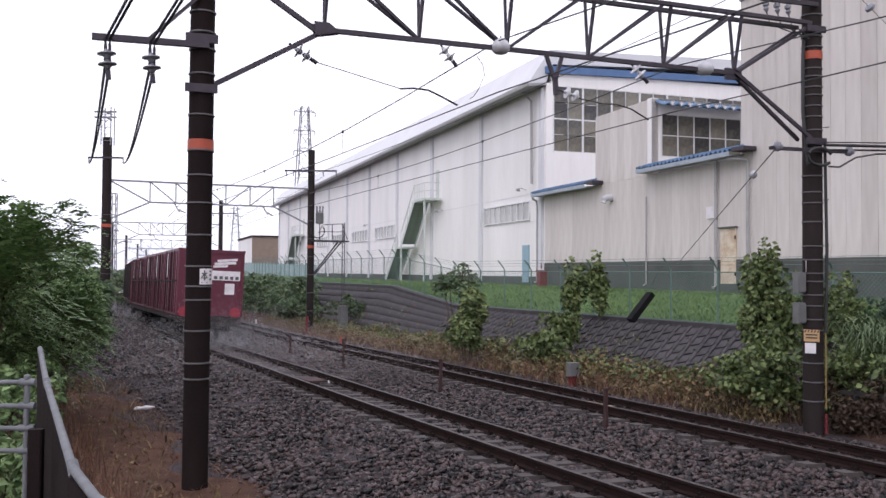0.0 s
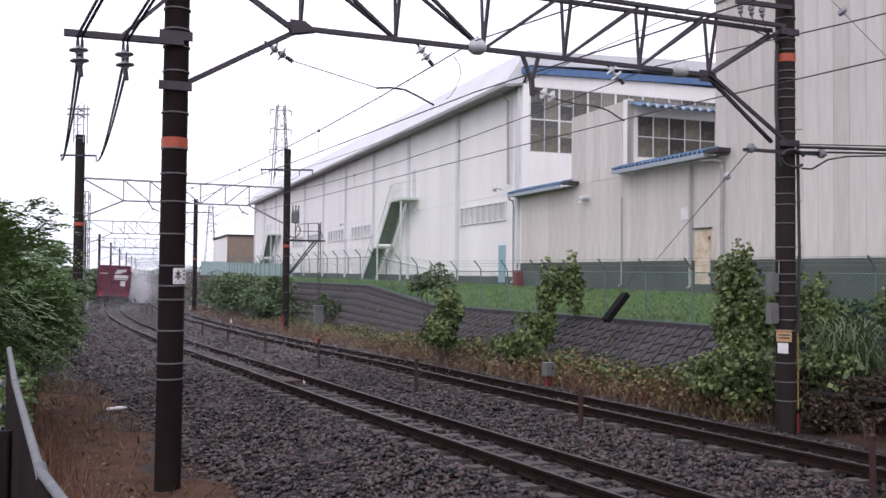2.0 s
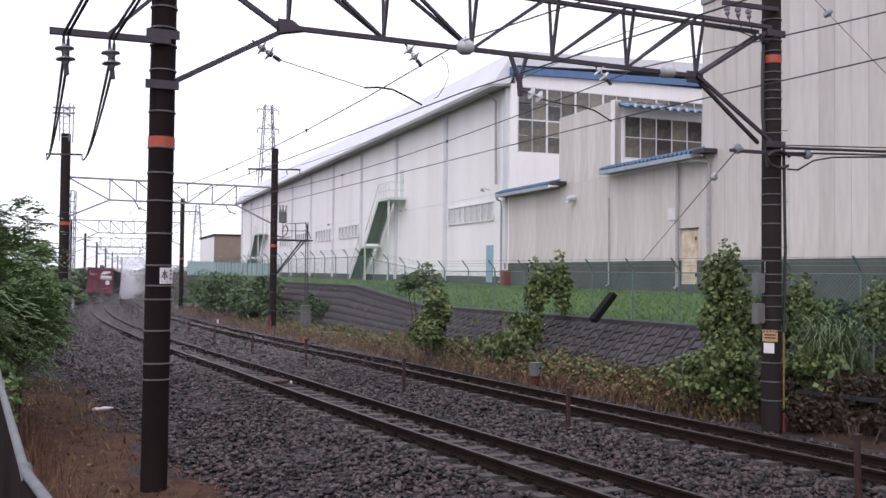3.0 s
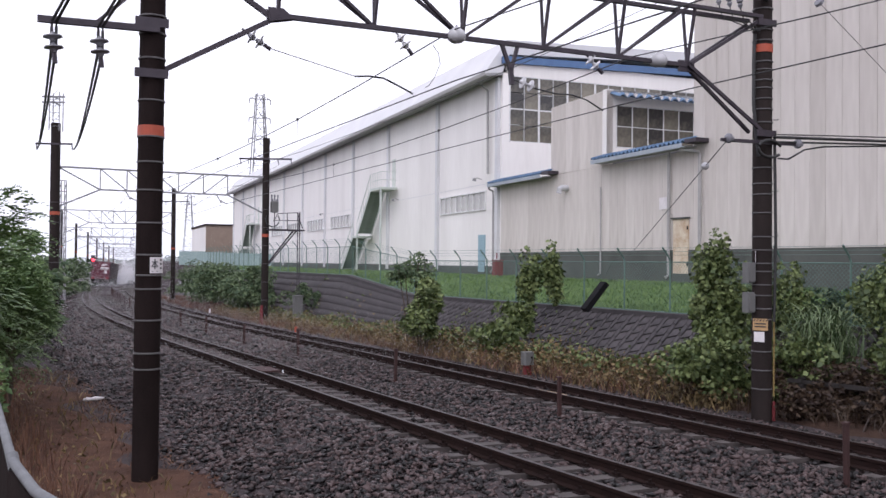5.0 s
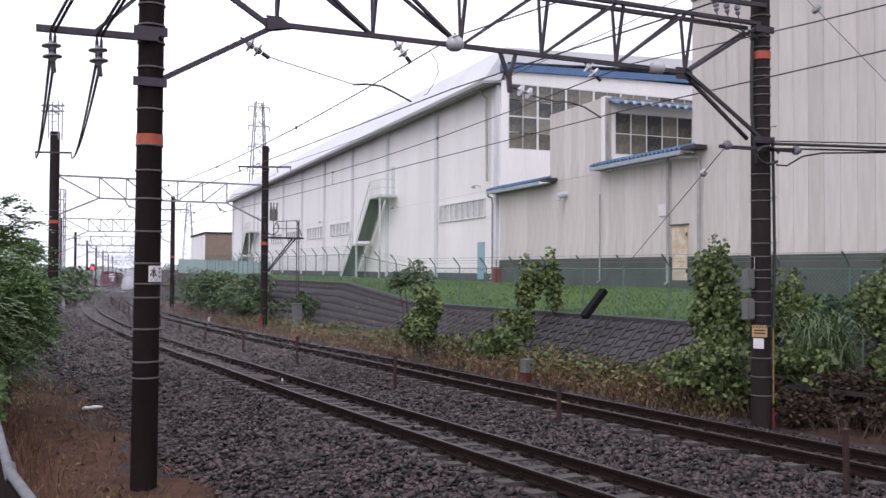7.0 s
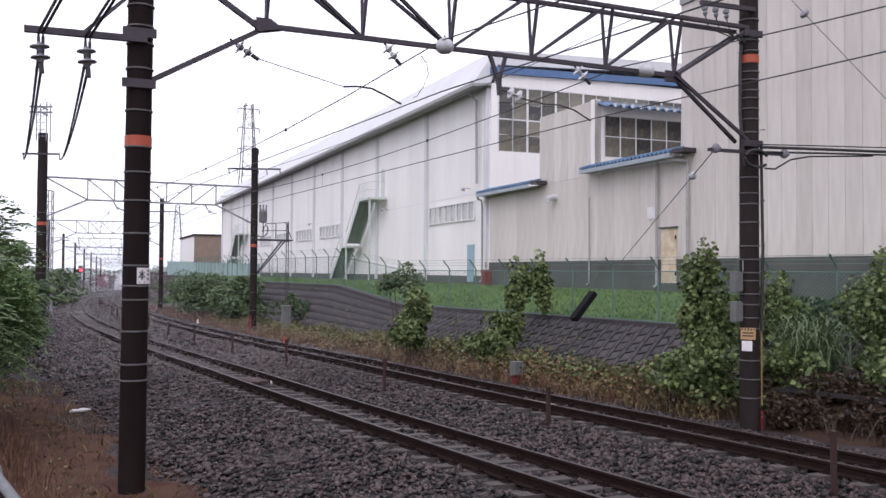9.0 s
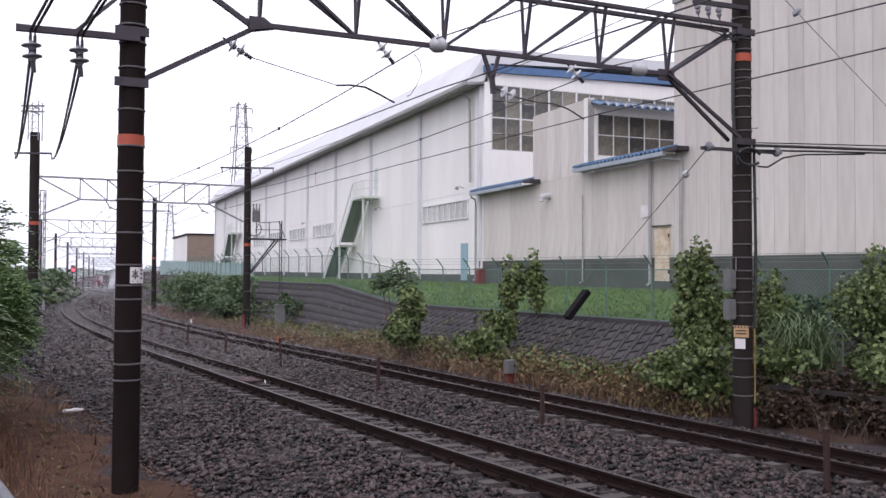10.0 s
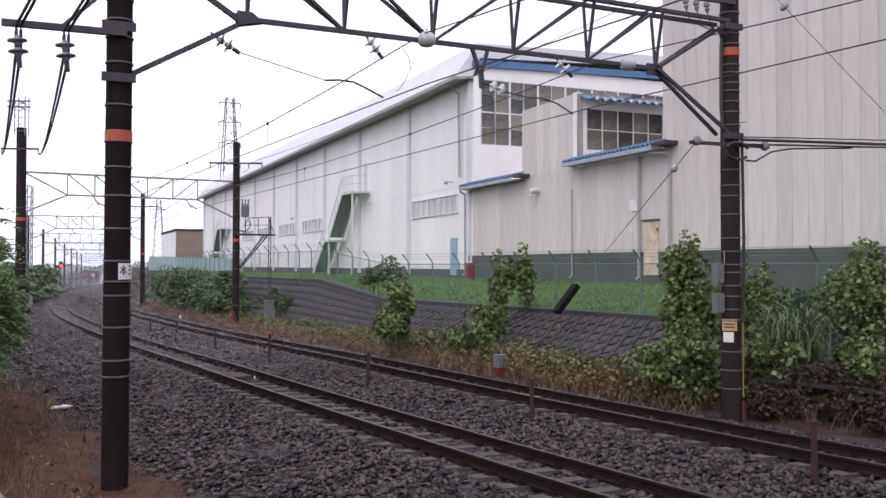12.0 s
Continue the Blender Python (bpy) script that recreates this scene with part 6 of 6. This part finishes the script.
# pampas-like clump of long leaves
pc = Vector((8.75, 17.9, 0))
pg = thing("pampas_grass", "clump of long arching green grass leaves", "grass clump", pose(pc.x, pc.y, ground_at(pc.x, pc.y)))
V, F = [], []
for k in range(420):
    a, l = random.uniform(0, 6.283), random.uniform(1.5, 3.1)
    o = Vector((random.gauss(0, 0.25), random.gauss(0, 0.25), random.uniform(0.5, 1.25)))
    e = Vector((math.cos(a), math.sin(a), 0))
    w = Vector((-e.y, e.x, 0)) * 0.022
    i0 = len(V)
    for j in range(6):
        u = j / 5
        q = o + e * l * (0.16 + 0.26 * (k % 5) / 4) * u ** 1.3 + Vector((0, 0, l * (0.86 * u - 0.66 * u ** 2.3)))
        V += [q - w * (1 - 0.9 * u), q + w * (1 - 0.9 * u)]
    F += [(i0 + 2 * j, i0 + 2 * j + 1, i0 + 2 * j + 3, i0 + 2 * j + 2) for j in range(5)]
part("leaves", soup("leaves", np.array([v[:] for v in V]), np.array(F), M_PAMPAS), M_PAMPAS, pg)

lb = thing("low_barrier", "old weathered low timber barrier in the undergrowth", "barrier")
for x, y in ((7.9, 17.0), (8.8, 15.7), (10.1, 13.9)):
    part("post", Geo().box((x, y, 0.0), (0.12, 0.12, 0.75), bevel=0.01), M_WAGON, lb)
for z in (0.3, 0.02):
    part("rail", Geo().bar((7.7, 17.2, z), (10.3, 13.6, z), 0.05, 0.08), M_WAGON, lb)
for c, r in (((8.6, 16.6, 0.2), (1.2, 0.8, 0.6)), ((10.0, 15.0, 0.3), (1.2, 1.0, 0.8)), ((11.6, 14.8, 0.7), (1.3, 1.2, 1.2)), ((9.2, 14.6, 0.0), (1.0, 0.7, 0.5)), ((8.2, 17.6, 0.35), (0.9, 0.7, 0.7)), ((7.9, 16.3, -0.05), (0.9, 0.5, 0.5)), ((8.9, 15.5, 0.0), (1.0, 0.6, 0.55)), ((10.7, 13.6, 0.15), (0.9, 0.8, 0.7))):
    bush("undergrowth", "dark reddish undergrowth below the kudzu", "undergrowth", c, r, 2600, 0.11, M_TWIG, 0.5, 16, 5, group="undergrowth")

# far woods and low hills on the skyline
ang = rng.uniform(-0.75, 0.6, 26000)
dist = rng.uniform(420, 700, 26000)
hz = 4 + 5 * np.abs(np.sin(ang * 9)) + 3 * np.sin(ang * 23) ** 2
p = np.stack([np.sin(ang) * dist, np.cos(ang) * dist, rng.random(26000) * hz + grade(dist) * 0.6 - 1.5], 1)
# leaf colours are paled to stand for the haze before the woods
M_FARWOOD = leaf_mat("haze_painted_far_foliage", (0.20, 0.24, 0.22), (0.30, 0.34, 0.32))
tagged(leaf_soup("far_woods", p, 1.9, M_FARWOOD, 0.8, 0.1), "far woods on the skyline, paled by painted haze", "woods", kind="stuff")
# distance haze is put into the hill's pale colour and faint glow
M_HILL = mat("haze_painted_far_hill", (0.62, 0.64, 0.66), (0.55, 0.57, 0.6), scale=0.02, fine=0.2, rough=1.0, bump=0)
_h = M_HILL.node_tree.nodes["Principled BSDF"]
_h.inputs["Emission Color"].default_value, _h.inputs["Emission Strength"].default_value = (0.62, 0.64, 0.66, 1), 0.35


def build_hill():
    n = 60
    V, F = [], []
    for i in range(n + 1):
        a = -0.8 + 1.2 * i / n
        top = 26 + 14 * math.sin(i * 0.31) + 5 * math.sin(i * 1.1)
        for r, z in ((1100, -20), (1150, top * 0.7), (1300, top), (1500, -20)):
            V.append((math.sin(a) * r, math.cos(a) * r, z))
    for i in range(n):
        F += [(4 * i + j, 4 * i + 4 + j, 4 * i + 5 + j, 4 * i + 1 + j) for j in range(3)]
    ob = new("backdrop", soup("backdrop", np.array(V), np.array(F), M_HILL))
    ob.data.shade_smooth()
    tagged(ob, "low wooded hills far behind the line, painted with pale haze", "hills", kind="structure")


build_hill()

# distant trackside signal
sig = thing("track_signal", "trackside signal with one red light on a post", "signal", pose(*at(201, -3.3, -0.5), 0, 0, 16))
part("post", Geo().tube([(0, 0, 0), (0, 0, 5.8)], 0.08, 8), M_STEEL, sig)
part("hood", Geo().box((0, 0, 5.0), (0.8, 0.12, 1.6), bevel=0.1), M_WAGON, sig)
part("red_light", Geo().lathe((0, -0.07, 4.85), (0, -1, 0), [(0, 0.3), (0.03, 0.29), (0.05, 0.1)], 14), M_TAIL, sig, "glowing red lamp")


# ---- train ----
def tail(t):
    """Arc length of the train's rear end: it runs off at nineteen metres a second."""
    return 37.3 + 19.4 * t + 5.0 * (1 - math.exp(-t))


RIB = Geo().box((0, 0, 0), (0.05, 0.07, 2.3)).mesh("rib", M_CONT)
WHEEL = Geo().lathe((-0.06, 0, 0), (1, 0, 0), [(0, 0.43), (0.03, 0.43), (0.035, 0.4), (0.12, 0.4), (0.125, 0.2)], 20).mesh("wheel", M_WAGON)
M_DISC = mat("red_reflective_disc", (0.33, 0.02, 0.04), (0.25, 0.015, 0.03), scale=6, rough=0.4, bump=0)
M_CREAM = mat("cream_container_paint", (0.55, 0.46, 0.36), (0.42, 0.34, 0.27), scale=2, rough=0.5)
M_CONT2 = mat("dull_maroon_container_paint", (0.13, 0.024, 0.04), (0.09, 0.018, 0.03), scale=1.5, rough=0.5)


def build_container(w, y, last, paint):
    c = part("container", Geo().box((0, y + 1.85, 2.27), (2.45, 3.7, 2.5), bevel=0.03), paint, w, "maroon steel freight container" if paint != M_CREAM else "cream steel freight container")
    for sx in (-1, 1):
        for k in range(7):
            piece("rib", RIB, c, pose(sx * 1.235, y + 0.25 + k * 0.53, 2.27))
        part("door_plate", Geo().box((sx * 1.24, y + 3.1, 2.9), (0.02, 0.3, 0.9)), M_CONTWHITE if paint != M_CREAM else paint, c, "pale painted lettering panel")
        for yb in (0.9, 1.75, 2.6, 3.35):
            part("lock_bar", Geo().box((sx * 1.275, y + yb, 2.27), (0.03, 0.05, 2.35)), M_WAGON, c)
        part("side_rail", Geo().box((sx * 1.26, y + 1.85, 2.3), (0.03, 3.6, 0.06)), M_WAGON, c)
    for x in (-1.19, 1.19):
        for z in (1.06, 3.48):
            part("corner_casting", Geo().box((x, y + 0.05, z), (0.1, 0.14, 0.1)), paint, c)
    if last:
        e = y - 0.012
        part("end_frame", Geo().box((0, e, 3.45), (2.4, 0.06, 0.12)).box((0, e, 1.1), (2.4, 0.06, 0.14)).box((-1.16, e, 2.27), (0.1, 0.06, 2.3)).box((1.16, e, 2.27), (0.1, 0.06, 2.3)), paint, c)
        part("emblem", Geo().bar((0.1, e, 2.98), (0.9, e, 3.06), 0.02, 0.1).bar((0.2, e, 3.1), (0.95, e, 3.18), 0.02, 0.09).bar((0.05, e, 2.88), (0.6, e, 2.92), 0.02, 0.08), M_CONTWHITE, c, "white painted emblem bars")
        part("lettering_panel", Geo().box((0.55, e, 2.55), (1.05, 0.02, 0.36)), M_CONTWHITE, c)
        for k in range(5):
            part("text_bar", Geo().box((0.16 + k * 0.2, e - 0.012, 2.47), (0.12, 0.01, 0.12)), M_BAND, c)
        part("notice", Geo().box((0.7, e, 2.05), (0.36, 0.02, 0.42)), M_CONTWHITE, c)
        for k in range(4):
            part("text_bar", Geo().box((-0.95 + k * 0.14, e, 2.85), (0.09, 0.015, 0.07)), M_CONTWHITE, c)
        for x in (-0.95, 0.95):
            part("tail_disc", Geo().lathe((x, e - 0.03, 1.15), (0, -1, 0), [(0, 0.2), (0.02, 0.2), (0.025, 0.17)], 18), M_DISC, c, "round red tail marker")
        part("latch", Geo().box((-0.1, e - 0.02, 2.2), (0.14, 0.05, 0.12)), M_WAGON, c)
        part("reflector", Geo().box((-0.35, e - 0.02, 1.75), (0.08, 0.02, 0.08)), M_ORANGE, c)


def build_wagon(i):
    w = thing("freight_wagon", "rear flat wagon loaded with maroon freight containers" if i == 0 else "flat wagon loaded with freight containers", "freight wagon", group="train")
    part("underframe", Geo().box((0, 10.1, 0.9), (2.3, 19.6, 0.2), bevel=0.03).box((0, 10.1, 0.72), (0.7, 18.5, 0.25)), M_WAGON, w)
    part("end_beam", Geo().box((0, 0.28, 0.82), (2.35, 0.14, 0.34), bevel=0.02), M_WAGON, w)
    part("coupler", Geo().box((0, 0.05, 0.72), (0.28, 0.6, 0.26), bevel=0.04), M_WAGON, w)
    for sx in (-0.7, 0.7):
        part("brake_hose", Geo().tube([(sx, 0.2, 0.75), (sx * 0.9, 0.0, 0.5), (sx * 0.6, 0.1, 0.42)], 0.03, 6), M_WAGON, w)
        part("step", Geo().box((sx * 1.55, 0.35, 0.45), (0.3, 0.2, 0.05)).box((sx * 1.55, 0.3, 0.6), (0.04, 0.04, 0.3)), M_WAGON, w)
    for yb in (3.0, 17.0):
        bg = part("bogie", Geo().box((0, yb, 0.55), (2.0, 0.35, 0.2)).box((-0.95, yb, 0.5), (0.16, 2.5, 0.26)).box((0.95, yb, 0.5), (0.16, 2.5, 0.26)), M_WAGON, w)
        for dy in (-0.95, 0.95):
            part("axle", Geo().tube([(-0.75, yb + dy, 0.43), (0.75, yb + dy, 0.43)], 0.08, 8), M_WAGON, bg)
            for sx in (-0.56, 0.56):
                piece("wheel", WHEEL, bg, pose(sx, yb + dy, 0.43))
    for k in range(5):
        paint = M_CONT if i == 0 or (k + i) % 3 else M_CONT2
        if i == 1 and k >= 1 or i == 3:
            paint = M_CREAM if (k + i) % 2 else M_CONT2
        build_container(w, 0.3 + k * 3.93, i == 0 and k == 0, paint)
    return w


TRAIN = [build_wagon(i) for i in range(5)]

# spray thrown up beside and behind the train, and mist that hangs over the line
M_SPRAY = mat("fine_water_spray", (0.86, 0.86, 0.88), (0.8, 0.8, 0.82), scale=2, fine=9, rough=1.0, bump=0, spec=0.0)


def drops(name, p, size, parent=None):
    """Tiny droplets, one facet each."""
    n = len(p)
    u, v = rng.normal(0, 1, (n, 3)), rng.normal(0, 1, (n, 3))
    u /= np.linalg.norm(u, axis=1, keepdims=True)
    v -= u * (u * v).sum(1, keepdims=True)
    v /= np.linalg.norm(v, axis=1, keepdims=True)
    q = np.broadcast_to(size, (n,))[:, None] * rng.uniform(0.7, 1.3, (n, 1))
    V = np.stack([p + u * q, p - u * q * 0.5 + v * q * 0.87, p - u * q * 0.5 - v * q * 0.87], 1).reshape(-1, 3)
    return part(name, soup(name, V, np.arange(3 * n).reshape(-1, 3), M_SPRAY), M_SPRAY, parent)


SPRAY = thing("water_spray", "pale water spray thrown up beside the train", "spray", kind="stuff")
n = 120000
yy = 18 + 90 * rng.random(n)
plume = np.stack([1.9 + np.abs(rng.normal(0, 0.8, n)) * (0.5 + 0.02 * yy), yy, np.abs(rng.normal(0, 1.0, n)) * (0.7 + 0.025 * np.clip(yy, 0, 60))], 1)
drops("spray_plume", plume, 0.022, SPRAY)
n = 70000
yy = np.concatenate([-np.minimum(rng.exponential(1.8, n // 7), 7.0), rng.uniform(1, 60, n - n // 7)])
low = np.stack([rng.normal(0, 1.2, n), yy, np.abs(rng.normal(0, 0.36, n))], 1)
drops("wheel_spray", low, 0.0042, SPRAY)
n = 26000
yy = -np.minimum(rng.exponential(4.0, n), 13.0)
wake = np.stack([rng.normal(0.5, 1.5, n), yy, np.abs(rng.normal(0, 0.8, n))], 1)
drops("wake_mist", wake, 0.005, SPRAY)

# low spray droplets over the ballast, added to lighten it like haze
n = 120000
ms = rng.uniform(24, 78, n)
md = rng.uniform(-4.5, 8.0, n)
mth = np.interp(ms, LS, LT)
LOWMIST = drops("ground_mist", np.stack([np.interp(ms, LS, LX) + md * np.cos(mth), np.interp(ms, LS, LY) + md * np.sin(mth), grade(ms) - 0.2 + np.abs(rng.normal(0, 0.45, n))], 1), 0.0052)
tagged(LOWMIST, "thin low spray haze added to lighten the wet ballast", "mist", kind="stuff")

# mist over the far line: white facets, larger with distance, imitate its haze
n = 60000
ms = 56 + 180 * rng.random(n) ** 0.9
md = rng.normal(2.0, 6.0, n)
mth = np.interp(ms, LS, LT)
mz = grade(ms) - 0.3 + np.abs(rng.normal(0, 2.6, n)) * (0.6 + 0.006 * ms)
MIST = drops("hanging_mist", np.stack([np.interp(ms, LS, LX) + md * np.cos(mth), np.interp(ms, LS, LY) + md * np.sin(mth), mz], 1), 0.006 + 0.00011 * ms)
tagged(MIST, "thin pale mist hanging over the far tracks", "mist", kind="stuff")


def motions():
    """The train runs away along the curve; its spray goes with it."""
    for i, w in enumerate(TRAIN + [SPRAY]):
        rows = []
        k = 0 if w is SPRAY else i
        for j in range(25):
            t = j * 0.5
            s = tail(t) + k * 20.6
            a, b = at(s + 3, 0.565, -CANT / 2), at(s + 17, 0.565, -CANT / 2)
            d = (b - a).normalized()
            o = a - d * 3
            rows.append((t, pose(o.x, o.y, o.z, math.degrees(math.asin(d.z)), 0, math.degrees(math.atan2(-d.x, d.y))) @ pose(0, 0, 0, 0, 2.4, 0)))
        walk(w, rows)


motions()
